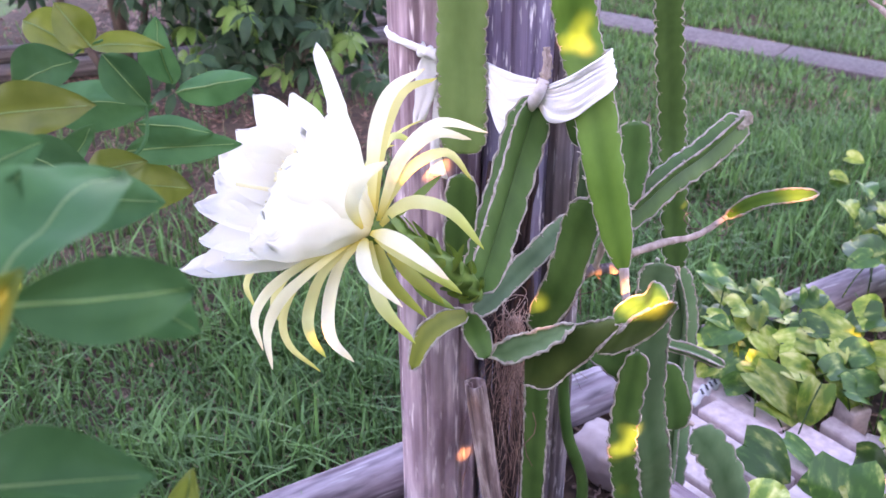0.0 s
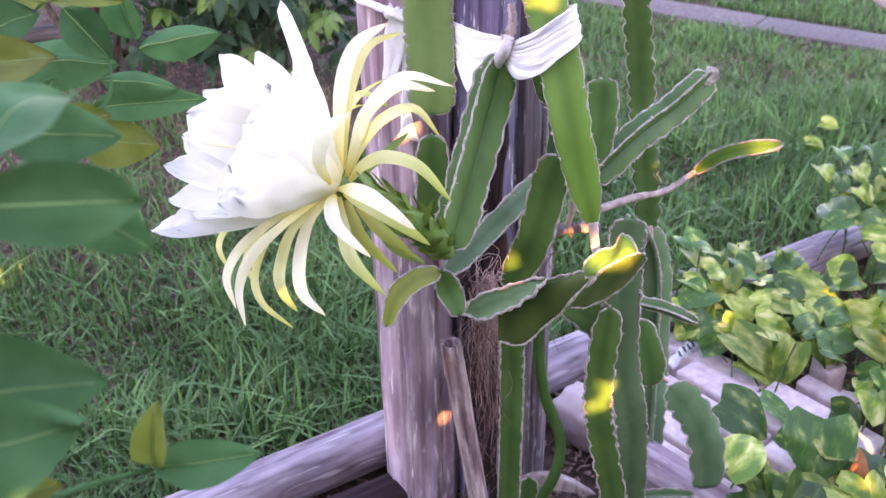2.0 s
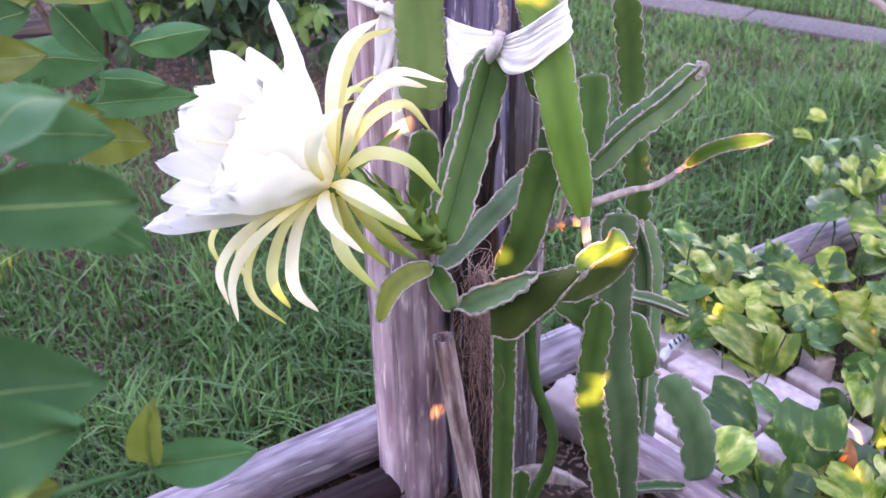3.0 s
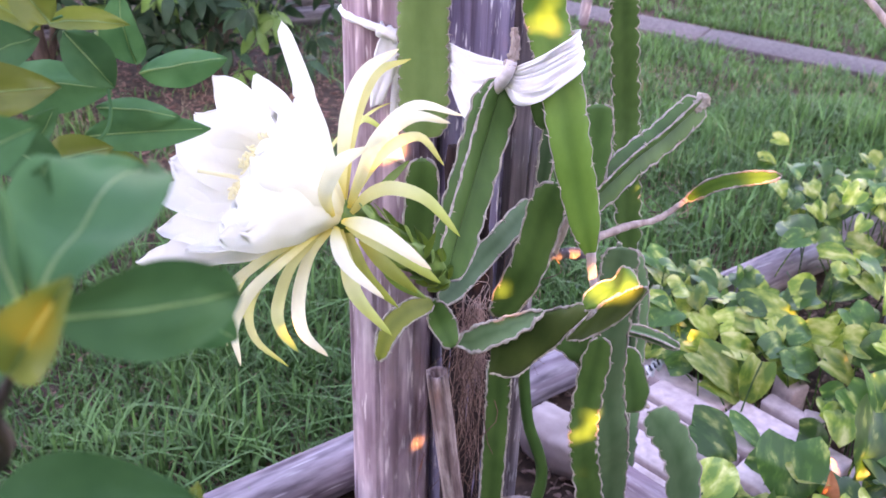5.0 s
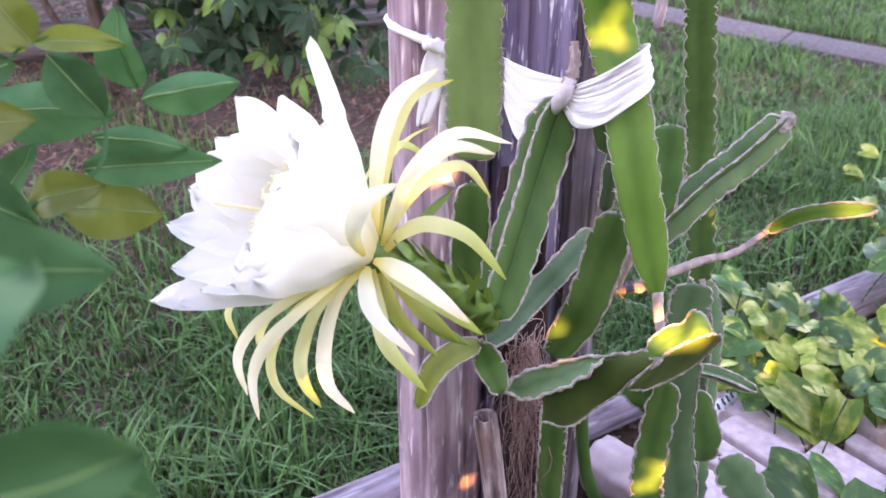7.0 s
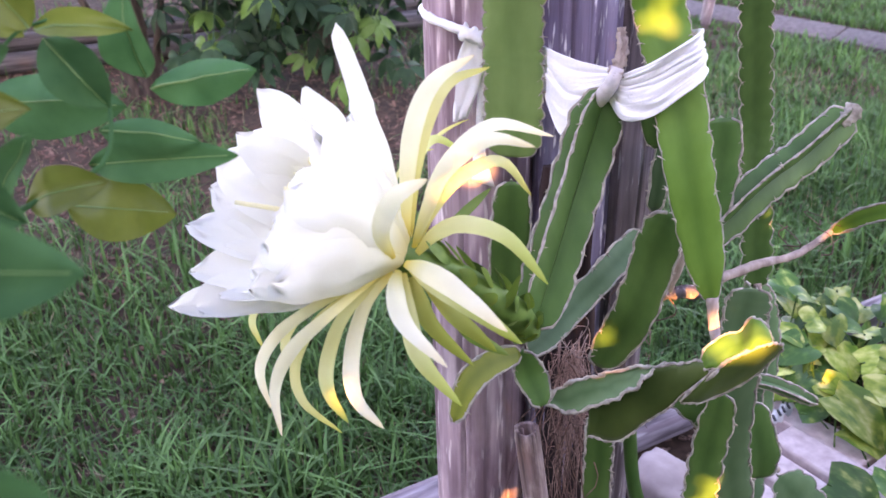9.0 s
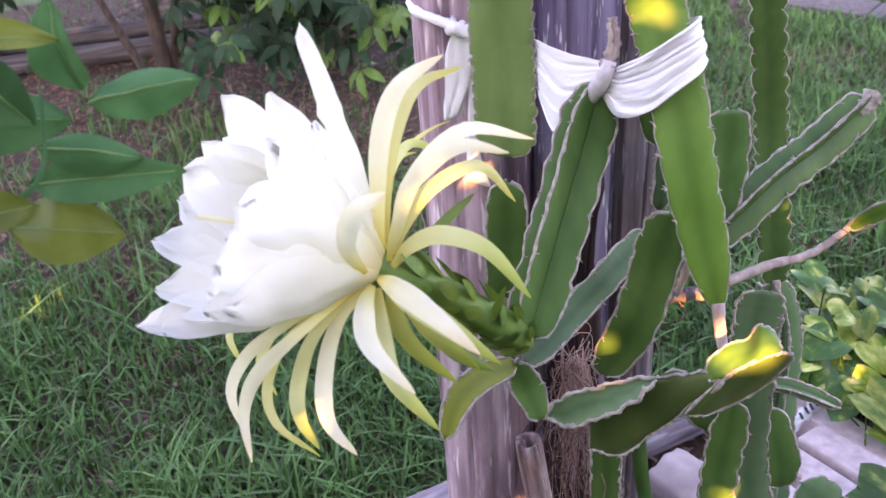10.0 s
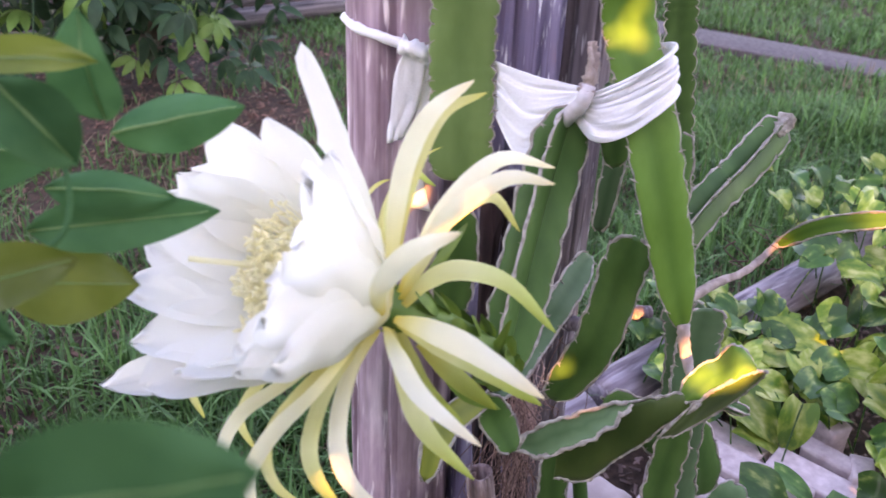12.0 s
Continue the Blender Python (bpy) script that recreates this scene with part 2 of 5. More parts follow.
LEAF = mat("citrus_leaf", (0.036, 0.128, 0.046), (0.064, 0.182, 0.070), 0.62, 40, bump=0.15, trans=0.24, vary=0.25, spec=0.10)
RIB = mat("pale_leaf_rib", (0.14, 0.26, 0.08), (0.20, 0.32, 0.12), 0.45, 40, bump=0)
LEAF_OLIVE = mat("olive_citrus_leaf", (0.13, 0.17, 0.025), (0.20, 0.24, 0.050), 0.42, 40, bump=0.15, trans=0.35, vary=0.2)
BUSHLEAF = mat("dark_shrub_leaf", (0.013, 0.042, 0.020), (0.026, 0.070, 0.034), 0.55, 30, bump=0.1, trans=0.15, vary=0.35, spec=0.2)
BUSHLEAF_LIGHT = mat("young_shrub_leaf", (0.09, 0.20, 0.04), (0.14, 0.28, 0.07), 0.45, 30, bump=0.1, trans=0.35, vary=0.25)
DRYLEAF = mat("dry_orange_leaf", (0.30, 0.09, 0.03), (0.55, 0.22, 0.08), 0.7, 40, trans=0.2)
POTHOS = mat("variegated_leaf", (0.036, 0.110, 0.024), (0.32, 0.40, 0.11), 0.36, 60, (1, 0.42, 1), 0.15, 0.28, 0.40, 0.5, third=(0.066, 0.165, 0.034), spread=(0.45, 0.68))
POTHOS_LIME = mat("lime_variegated_leaf", (0.105, 0.225, 0.028), (0.62, 0.64, 0.24), 0.36, 50, (1, 0.45, 1), 0.15, 0.28, 0.35, 0.5, third=(0.31, 0.41, 0.065), spread=(0.38, 0.66))
STONE = mat("smooth_pink_stone", (0.36, 0.27, 0.26), (0.52, 0.41, 0.40), 0.8, 25, bump=0.2)
WHITE = mat("white_plastic", (0.6, 0.6, 0.62), (0.72, 0.72, 0.75), 0.4, 40, bump=0.1)
BLACK = mat("black_print", (0.02, 0.02, 0.025), (0.04, 0.04, 0.05), 0.5, 40)
HEDGE = mat("hedge_leaf", (0.030, 0.075, 0.025), (0.055, 0.115, 0.040), 0.5, 20, bump=0, vary=0.3, island=True)


# ---- builders ----
def part(name, bm, material, parent=None, label="", smooth=True):
    me = bpy.data.meshes.new(name)
    if isinstance(bm, tuple):
        me.from_pydata(*bm)
    else:
        bm.to_mesh(me)
        bm.free()
    me.materials.append(material)
    if smooth:
        me.polygons.foreach_set("use_smooth", [True] * len(me.polygons))
    ob = new(name, me)
    ob.parent = parent
    if label:
        ob["label"] = label
    return ob


def thing(name, label, category, at=(0, 0, 0), group="", kind=""):
    ob = new(name)
    ob.empty_display_size = 0.05
    ob.location = at
    bpy.context.view_layer.update()
    return tagged(ob, label, category, group, kind)


def under(ob, parent):
    """Hang ob, built in world places, under its parent without shifting it."""
    ob.parent = parent
    ob.matrix_parent_inverse = Matrix.Translation(-parent.location) if parent.type == "EMPTY" else Matrix.Identity(4)
    return ob


def curve_points(pts, n):
    """n + 1 points on a smooth curve through pts."""
    p = [Vector(q) for q in pts]
    if len(p) == 2:
        return [p[0].lerp(p[1], i / n) for i in range(n + 1)]
    p = [2 * p[0] - p[1], *p, 2 * p[-1] - p[-2]]
    out, spans = [], len(p) - 3
    for i in range(n + 1):
        u = min(i / n * spans, spans - 1e-6)
        j, f = int(u), u - int(u)
        a, b, c, d = p[j:j + 4]
        out.append(0.5 * ((2 * b) + (c - a) * f + (2 * a - 5 * b + 4 * c - d) * f * f + (3 * b - a - 3 * c + d) * f ** 3))
    return out


def frames(line, face):
    """For each point of the line: tangent, side and front."""
    out, face = [], Vector(face)
    for i in range(len(line)):
        t = (line[min(i + 1, len(line) - 1)] - line[max(i - 1, 0)]).normalized()
        f = (face - t * face.dot(t)).normalized()
        out.append((t, f.cross(t).normalized(), f))
    return out


def tube(line, radii, sides=8, wob=0.0, seed=0.0):
    """Verts and faces of a closed tube along the line."""
    rng = random.Random(seed)
    v, f = [], []
    fr = frames(line, (0.13, -0.83, 0.57))
    for i, (p, (t, s, n)) in enumerate(zip(line, fr)):
        r = radii[i] if isinstance(radii, (list, tuple)) else radii
        for k in range(sides):
            a = 2 * math.pi * k / sides
            q = r * (1 + wob * rng.uniform(-1, 1))
            v.append(p + (s * math.cos(a) + n * math.sin(a)) * q)
    for i in range(len(line) - 1):
        for k in range(sides):
            a, b = i * sides + k, i * sides + (k + 1) % sides
            f.append((a, b, b + sides, a + sides))
    f.append(tuple(range(sides))[::-1])
    f.append(tuple(range(len(v) - sides, len(v))))
    return v, [], f


def merge(pieces):
    v, f = [], []
    for pv, _, pf in pieces:
        o = len(v)
        v += pv
        f += [tuple(i + o for i in q) for q in pf]
    return v, [], f


FACE = (0.02, -0.86, 0.52)


def stem(parent, pts, width, wings=(0, 180, 270), face=FACE, taper=(0.5, 0.6), scallop=0.10, pitch=0.028, n=None, seed=0, twist=0, label="", core=0.14, skin=None, grow=None, prof=None, cork=1.0):
    """A winged cactus stem with corky margins and areoles along its ribs."""
    rng = random.Random(seed)
    rough = curve_points(pts, 40)
    length = sum((b - a).length for a, b in zip(rough, rough[1:]))
    n = n or max(16, int(length / 0.0055))
    line = curve_points(pts, n)
    fr = frames(line, face)
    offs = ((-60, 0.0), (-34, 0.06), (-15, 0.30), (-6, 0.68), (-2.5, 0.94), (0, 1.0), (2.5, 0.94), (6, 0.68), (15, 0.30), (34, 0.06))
    v, f, tips = [], [], [[] for _ in wings]
    ring = 0
    for i, (p, (t, s, fn)) in enumerate(zip(line, fr)):
        u = i / n
        d = u * length
        end = min(1, taper[0] + (1 - taper[0]) * min(1, d / 0.03) ** 0.5, taper[1] + (1 - taper[1]) * min(1, (length - d) / 0.035) ** 0.5)
        if grow:
            end = min(end, grow[0] + (1 - grow[0]) * min(1, max(0, (u - grow[1]) / grow[2])))
        if i in (0, n):
            end *= 0.55
        tw = radians(twist * u)
        ring = 0
        for w, ang in enumerate(wings):
            ph = (d / pitch + 0.37 * w + 0.2 * noise.noise((d * 30, w, seed))) % 1
            edge = 1 + scallop * (math.sin(math.pi * ph) - 0.7) + 0.05 * noise.noise((d * 40, w * 3, seed + 5)) + 0.07 * noise.noise((d * 95, w * 3, seed + 9))
            R = 0.5 * width * end * edge
            if prof:
                R *= float(np.interp(u, [q[0] for q in prof[w]], [q[1] for q in prof[w]]))
            for o, k in offs:
                a = radians(ang + o) + tw
                r = R * (core + (1 - core) * k)
                v.append(p + s * (math.cos(a) * r) + fn * (math.sin(a) * r))
                ring += 1
            a = radians(ang) + tw
            tips[w].append((p + s * (math.cos(a) * R) + fn * (math.sin(a) * R), ph))
    for i in range(n):
        for k in range(ring):
            a, b = i * ring + k, i * ring + (k + 1) % ring
            f.append((a, b, b + ring, a + ring))
    f.append(tuple(range(ring))[::-1])
    f.append(tuple(range(len(v) - ring, len(v))))
    body = under(part("stem", (v, [], f), skin or STEM, label=label), parent)
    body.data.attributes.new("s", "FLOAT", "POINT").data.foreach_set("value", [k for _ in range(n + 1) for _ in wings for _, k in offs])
    for w in range(len(wings)):
        q = [x[0] for x in tips[w]]
        m = part("margin", tube(q, [cork * (0.0008 + 0.0011 * rng.random()) for _ in q], 6, 0.35, seed + w), MARGIN, label="grey corky wavy margin")
        under(m, body)
    spikes = []
    for w in range(len(wings)):
        last = 0
        for i, (q, ph) in enumerate(tips[w]):
            if ph < last and 0 < i < n:
                for _ in range(3):
                    dv = Vector((rng.uniform(-1, 1), rng.uniform(-1.2, 0.2), rng.uniform(-0.6, 1))).normalized()
                    spikes.append(tube([q, q + dv * rng.uniform(0.003, 0.006)], [0.0009, 0.0002], 4))
            last = ph
    if spikes:
        tagged(under(part("areole", merge(spikes), SPINE, label="pale tufts of short spines"), body), kind="stuff")
    return body


def wing(parent, top, bottom, skin, seed, bulge=0.006, thick=0.006, wave=0.0016, n=44, m=10, cork=1.0, label=""):
    """A fleshy wing of a cactus stem between two edge curves, with corky margins on both."""
    rng = random.Random(seed)
    front = Vector(FACE).normalized()
    a, b = curve_points(top, n), curve_points(bottom, n)
    v, f, edges = [], [], ([], [])
    for i in range(n + 1):
        d = b[i] - a[i]
        d = d.normalized() if d.length > 1e-4 else Vector((0, 0, -1))
        s0, s1 = (wave * (1.1 * abs(math.sin(i * 0.30 + k + 1.3 * noise.noise((i * 0.11, k, seed)))) + 1.5 * noise.noise((i * 0.27, k, seed)) - 0.6) for k in (0, 5))
        p0, p1 = a[i] - d * s0, b[i] + d * s1
        edges[0].append(p0)
        edges[1].append(p1)
        end = min(1, i / 4, (n - i) / 4)
        for side in (1, -1):
            for j in range(m + 1):
                q = j / m if side > 0 else 1 - j / m
                h = math.sin(math.pi * q) ** 0.6 * end
                off = (bulge * h + 0.0012 * noise.noise((i * 0.15, q * 3, seed))) if side > 0 else (bulge - thick) * h - 0.0006
                v.append(p0.lerp(p1, q) + front * off)
    ring = 2 * (m + 1)
    for i in range(n):
        for k in range(ring):
            c, e = i * ring + k, i * ring + (k + 1) % ring
            f.append((c, e, e + ring, c + ring))
    f += [tuple(range(ring))[::-1], tuple(range(len(v) - ring, len(v)))]
    body = under(part("stem", (v, [], f), skin, label=label), parent)
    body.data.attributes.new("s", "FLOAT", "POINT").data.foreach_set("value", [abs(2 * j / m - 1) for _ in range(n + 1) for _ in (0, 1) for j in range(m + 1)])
    for k, q in enumerate(edges):
        under(part("margin", tube(q, [cork * (0.0009 + 0.0013 * rng.random()) for _ in q], 6, 0.4, seed + k), MARGIN, label="grey corky wavy margin"), body)
    return body


def blade_mesh(base, tip, width, face, bow=0.1, fold=0.12, curl=0.0, shape="leaf", nu=10, nv=6, wavy=0.0, seed=0, ragged=0.0):
    """A leaf or petal from base to tip with an attribute "s" along it."""
    base, tip, face = Vector(base), Vector(tip), Vector(face)
    t = tip - base
    L = t.length
    t.normalize()
    nrm = (face - t * face.dot(t)).normalized()
    side = nrm.cross(t)
    v, f = [], []
    for i in range(nu + 1):
        u = i / nu
        if shape == "heart":
            w = 1.9 * (u + 0.10) ** 0.45 * (1 - u) ** 0.72 + 0.01
        elif shape == "petal":
            w = (0.45 + 0.75 * u) * (1 - u ** 5) ** 0.8 if u < 0.999 else 0.02
        else:
            w = math.sin(math.pi * u ** 0.85) ** 0.75 if 0 < u < 1 else 0.03
        for j in range(nv + 1):
            x = 2 * j / nv - 1
            off = bow * L * (math.sin(math.pi * u)) - curl * L * u * u
            off += fold * width * abs(x) * w + wavy * width * noise.noise((u * 4 + seed, x * 1.5, seed * 3.1))
            uu = u * L
            if shape == "heart":
                uu = (u - 0.12 * abs(x) * (1 - u) ** 3) * L
            if ragged and u > 0.8:
                uu -= ragged * L * (0.5 + 0.5 * noise.noise((x * 4, seed, 7))) * (u - 0.8) * 5
            v.append(base + t * uu + side * (x * w * width * 0.5) + nrm * off)
    for i in range(nu):
        for j in range(nv):
            a = i * (nv + 1) + j
            f.append((a, a + 1, a + nv + 2, a + nv + 1))
    return v, [], f


def add_s(ob, nu, nv):
    at = ob.data.attributes.new("s", "FLOAT", "POINT")
    at.data.foreach_set("value", [i / nu for i in range(nu + 1) for _ in range(nv + 1)])


def pole(height, radius, seed, lean=(0, 0), groove=0.06, cracks=(), sides=96, rows=70, taper=0.0, oval=1.0):
    """Verts of a weathered round post or log: grooved along its grain, split by cracks (angle, depth, width)."""
    v, f = [], []
    for i in range(rows + 1):
        z = height * i / rows
        for k in range(sides):
            a = 2 * math.pi * k / sides
            r = radius * (1 - taper * i / rows)
            g = noise.noise((math.cos(a) * 5, math.sin(a) * 5, z * 1.6 + seed)) * 0.16 + noise.noise((math.cos(a) * 26, math.sin(a) * 26, z * 2.5 + seed * 2)) * 0.09
            g += 0.4 * noise.noise((math.cos(a) * 1.3, math.sin(a) * 1.3, z * 3 + seed))
            q = r * (1 + groove * g)
            for ca, depth, cw in cracks:
                dd = abs((math.degrees(a) - ca - 5 * noise.noise((z * 5, ca, seed)) + 180) % 360 - 180)
                q -= r * depth * max(0, 1 - dd / cw)
            chip = 1 - 0.05 * (i in (0, rows))
            v.append(Vector((math.cos(a) * q * chip + lean[0] * z, math.sin(a) * q * oval * chip + lean[1] * z, z)))
    for i in range(rows):
        for k in range(sides):
            a, b = i * sides + k, i * sides + (k + 1) % sides
            f.append((a, b, b + sides, a + sides))
    f.append(tuple(range(sides))[::-1])
    f.append(tuple(range(len(v) - sides, len(v))))
    return v, [], f


def lying(a, b):
    """The pose that turns a pole's z to run from a to b."""
    d = Vector(b) - Vector(a)
    return Matrix.Translation(a) @ d.to_track_quat("Z", "Y").to_matrix().to_4x4()


# ---- ground ----
LOG_A, LOG_B = Vector((-0.72, 1.135, 0.045)), Vector((1.75, 2.66, 0.045))


def log_side(x, y):
    """Metres behind the line of edging logs (positive: the lawn)."""
    d = (LOG_B - LOG_A).normalized()
    return d.x * (y - LOG_A.y) - d.y * (x - LOG_A.x)


def bare(x, y):
    """How bare the lawn is, 0 to 1: under the shrub it is soil."""
    k = 1 - max(0, min(1, (math.hypot((x + 1.05) / 1.25, (y - 3.25) / 1.1) - 0.75) / 0.45))
    return 0.86 * k + 0.35 * noise.noise((x * 3, y * 3, 2))


gv, gf = [], []
gx = [-60, -20, -8] + [-3.2 + 0.08 * i for i in range(81)] + [8, 20, 60]
gy = [-60, -20, -8, -3] + [0.6 + 0.08 * i for i in range(60)] + [8, 20, 60]
for y in gy:
    for x in gx:
        h = 0.012 * noise.noise((x * 4, y * 4, 0)) + 0.006 * noise.noise((x * 15, y * 15, 3)) if abs(x) < 4 and 0.5 < y < 6 else 0
        if abs(x) < 4 and 0.5 < y < 6 and log_side(x, y) < -0.02:
            h -= 0.012
        gv.append((x, y, h - 0.008))
w = len(gx)
gf = [(r * w + c, r * w + c + 1, (r + 1) * w + c + 1, (r + 1) * w + c) for r in range(len(gy) - 1) for c in range(w - 1)]
ground = part("ground", (gv, [], gf), SOIL)
ground.data.materials.append(TURF)
for face in ground.data.polygons:
    # mown turf all round the garden corner, with an uneven edge to the open soil
    x, y, _ = face.center
    uneven = 0.45 * noise.noise((x * 1.7, y * 1.7, 8))
    if log_side(x, y) < 0.1:
        soil = math.hypot((x - 0.5) / 1.7, (y - 1.5) / 1.0) + uneven < 1
    else:
        soil = -2.3 < x + uneven < 2.6 and y + uneven < 5.0
    face.material_index = 0 if soil else 1
tagged(ground, "dark brown soil with thin lawn and bark mulch", "ground", kind="structure")


def blades(count, area, length, width, seed, keep, lean=0.5):
    rng = random.Random(seed)
    v, f = [], []
    made = 0
    while made < count:
        x, y = rng.uniform(area[0], area[1]), rng.uniform(area[2], area[3])
        made += 1
        if rng.random() > keep(x, y):
            continue
        z = 0.012 * noise.noise((x * 4, y * 4, 0)) - 0.012
        L = rng.uniform(*length) * (0.8 + 0.5 * noise.noise((x * 2.5, y * 2.5, 9)))
        a = rng.uniform(0, 2 * math.pi)
        k = lean * rng.random() ** 1.2
        dx, dy = math.cos(a), math.sin(a)
        wx, wy = -dy * width * rng.uniform(0.6, 1.2), dx * width * rng.uniform(0.6, 1.2)
        o = len(v)
        for u, ww in ((0, 1), (0.4, 0.9), (0.75, 0.6), (1, 0.05)):
            out = L * k * u * u * 1.4
            up = L * (u - 0.5 * k * u * u)
            v.append((x + dx * out - wx * ww, y + dy * out - wy * ww, z + up))
            v.append((x + dx * out + wx * ww, y + dy * out + wy * ww, z + up))
        for i in range(3):
            f.append((o + 2 * i, o + 2 * i + 1, o + 2 * i + 3, o + 2 * i + 2))
    return v, [], f


# strip of concrete: it runs from the back of the lawn towards the front
STRIP_A, STRIP_B, STRIP_W = Vector((0.2, 4.62, 0)), Vector((3.4, 2.42, 0)), 0.18


def strip_side(x, y):
    d = (STRIP_B - STRIP_A).normalized()
    return d.x * (y - STRIP_A.y) - d.y * (x - STRIP_A.x)


def far_log_side(x, y):
    return y - (4.03 + 0.35 * (x + 0.45))


def lawn(x, y):
    if log_side(x, y) < 0.03:
        return 0.0
    s = strip_side(x, y)
    if -0.01 < s < STRIP_W + 0.05:
        return 0.0
    if x < 0.3 and far_log_side(x, y) > -0.03:
        return 0.03
    patch = 0.80 + 0.75 * noise.noise((x * 5, y * 5, 4))
    return max(0.0, (1 - 1.05 * bare(x, y))) * max(0.30, min(1, patch))

def tufts(x, y):
    return lawn(x, y) * max(0.0, min(1.0, 0.15 + 2.2 * noise.noise((x * 4.5, y * 4.5, 11))))


tagged(part("tall_grass", blades(26000, (-1.7, 1.9, 1.25, 3.0), (0.09, 0.19), 0.0034, 12, tufts, 1.0), GRASS_TALL, smooth=False), "taller tufts of bright green grass in the lawn", "grass", kind="stuff")
tagged(part("grass", blades(112000, (-2.0, 2.4, 1.2, 3.2), (0.045, 0.115), 0.0031, 1, lawn, 0.85), GRASS, smooth=False), "thin blue-green lawn grass", "grass", kind="stuff")
tagged(part("grass", blades(140000, (-3.2, 3.6, 3.2, 6.2), (0.04, 0.08), 0.0036, 2, lawn, 0.85), GRASS, smooth=False), "thin green lawn grass further off", "grass", kind="stuff")
tagged(part("grass", blades(70000, (-7.5, 7.5, -1.2, 9.5), (0.05, 0.10), 0.006, 7,
            lambda x, y: lawn(x, y) * (not (-2.0 < x < 2.4 and 1.2 < y < 3.2 or -3.2 < x < 3.6 and 3.2 < y < 6.2)), 0.85), GRASS, smooth=False), "lawn grass beyond the garden bed", "grass", kind="stuff")
tagged(part("dry_grass", blades(34000, (-2.2, 2.4, 1.2, 3.6), (0.03, 0.08), 0.0016, 3,
            lambda x, y: 0.55 * (log_side(x, y) > 0.03) * (strip_side(x, y) < 0) * (1 - 0.85 * max(0, min(1, bare(x, y)))), 1.0), DRYGRASS, smooth=False), "dry straw-coloured grass stalks in the lawn", "dry grass", kind="stuff")


def chips(count, area, seed, keep, size=(0.006, 0.022)):
    rng = random.Random(seed)
    v, f = [], []
    for _ in range(count):
        x, y = rng.uniform(*area[:2]), rng.uniform(*area[2:])
        if rng.random() > keep(x, y):
            continue
        L, wd, h = rng.uniform(*size), rng.uniform(*size) * 0.4, rng.uniform(0.001, 0.003)
        q = Euler((rng.uniform(-0.5, 0.5), rng.uniform(-0.5, 0.5), rng.uniform(0, 6.3))).to_matrix()
        c = Vector((x, y, 0.012 * noise.noise((x * 4, y * 4, 0)) + rng.uniform(-0.012, 0.004)))
        o = len(v)
        for sx, sy, sz in ((-1, -1, -1), (1, -0.7, -1), (1, 0.7, -1), (-1, 1, -1), (-0.9, -0.8, 1), (0.8, -0.6, 1), (0.9, 0.6, 1), (-0.8, 0.9, 1)):
            v.append(c + q @ Vector((sx * L / 2, sy * wd / 2, sz * h / 2)))
        for a in ((0, 3, 2, 1), (4, 5, 6, 7), (0, 1, 5, 4), (1, 2, 6, 5), (2, 3, 7, 6), (3, 0, 4, 7)):
            f.append(tuple(i + o for i in a))
    return v, [], f


tagged(part("bark_mulch", chips(9000, (-0.8, 1.3, 0.9, 2.2), 4, lambda x, y: float(log_side(x, y) < 0.02)), CHIP, smooth=False), "reddish bark chips in front of the edging log", "bark mulch", kind="stuff")
tagged(part("leaf_litter", chips(26000, (-2.6, 0.6, 1.4, 4.6), 5, lambda x, y: (log_side(x, y) > 0.03) * max(0.22, bare(x, y)) * 0.9, (0.006, 0.03)), LITTER, smooth=False), "brown leaf litter on bare soil under the shrub", "leaf litter", kind="stuff")
tagged(part("bark_mulch", chips(7000, (-1.6, 0.5, 4.0, 5.6), 6, lambda x, y: float(far_log_side(x, y) > 0.06), (0.01, 0.04)), CHIP, smooth=False), "pinkish bark mulch behind the far log", "bark mulch", kind="stuff")


def slab(x0, x1, y0, y1, z0, z1, chamfer=0.004, seed=0, rough=0.002):
    """A worn block with chamfered, slightly uneven edges."""
    bm = bmesh.new()
    bmesh.ops.create_cube(bm, size=1)
    for q in bm.verts:
        q.co = Vector((x0 if q.co.x < 0 else x1, y0 if q.co.y < 0 else y1, z0 if q.co.z < 0 else z1))
    bmesh.ops.bevel(bm, geom=bm.edges[:], offset=chamfer, segments=2, affect="EDGES", profile=0.6)
    for q in bm.verts:
        q.co += Vector([noise.noise(q.co * 25 + Vector((seed, k, 0))) * rough for k in range(3)])
    return bm


# concrete strip in short cast lengths
strip = thing("pavement", "narrow grey concrete mowing strip across the lawn", "pavement", kind="structure")
d = STRIP_B - STRIP_A
pieces = 3
for i in range(pieces):
    ob = part("slab", slab(0.004, d.length / pieces - 0.004, 0, STRIP_W, -0.05, 0.014, 0.005, i, 0.003), CONCRETE, strip)
    ob.matrix_basis = Matrix.Translation(STRIP_A + d * (i / pieces)) @ Matrix.Rotation(math.atan2(d.y, d.x), 4, "Z")
tagged(part("leaf_litter", chips(1500, (0.2, 3.4, 2.4, 4.9), 8, lambda x, y: float(STRIP_W - 0.01 < strip_side(x, y) < STRIP_W + 0.06), (0.008, 0.03)), CHIP, smooth=False), "dry brown edge of dead grass along the strip", "leaf litter", kind="stuff")

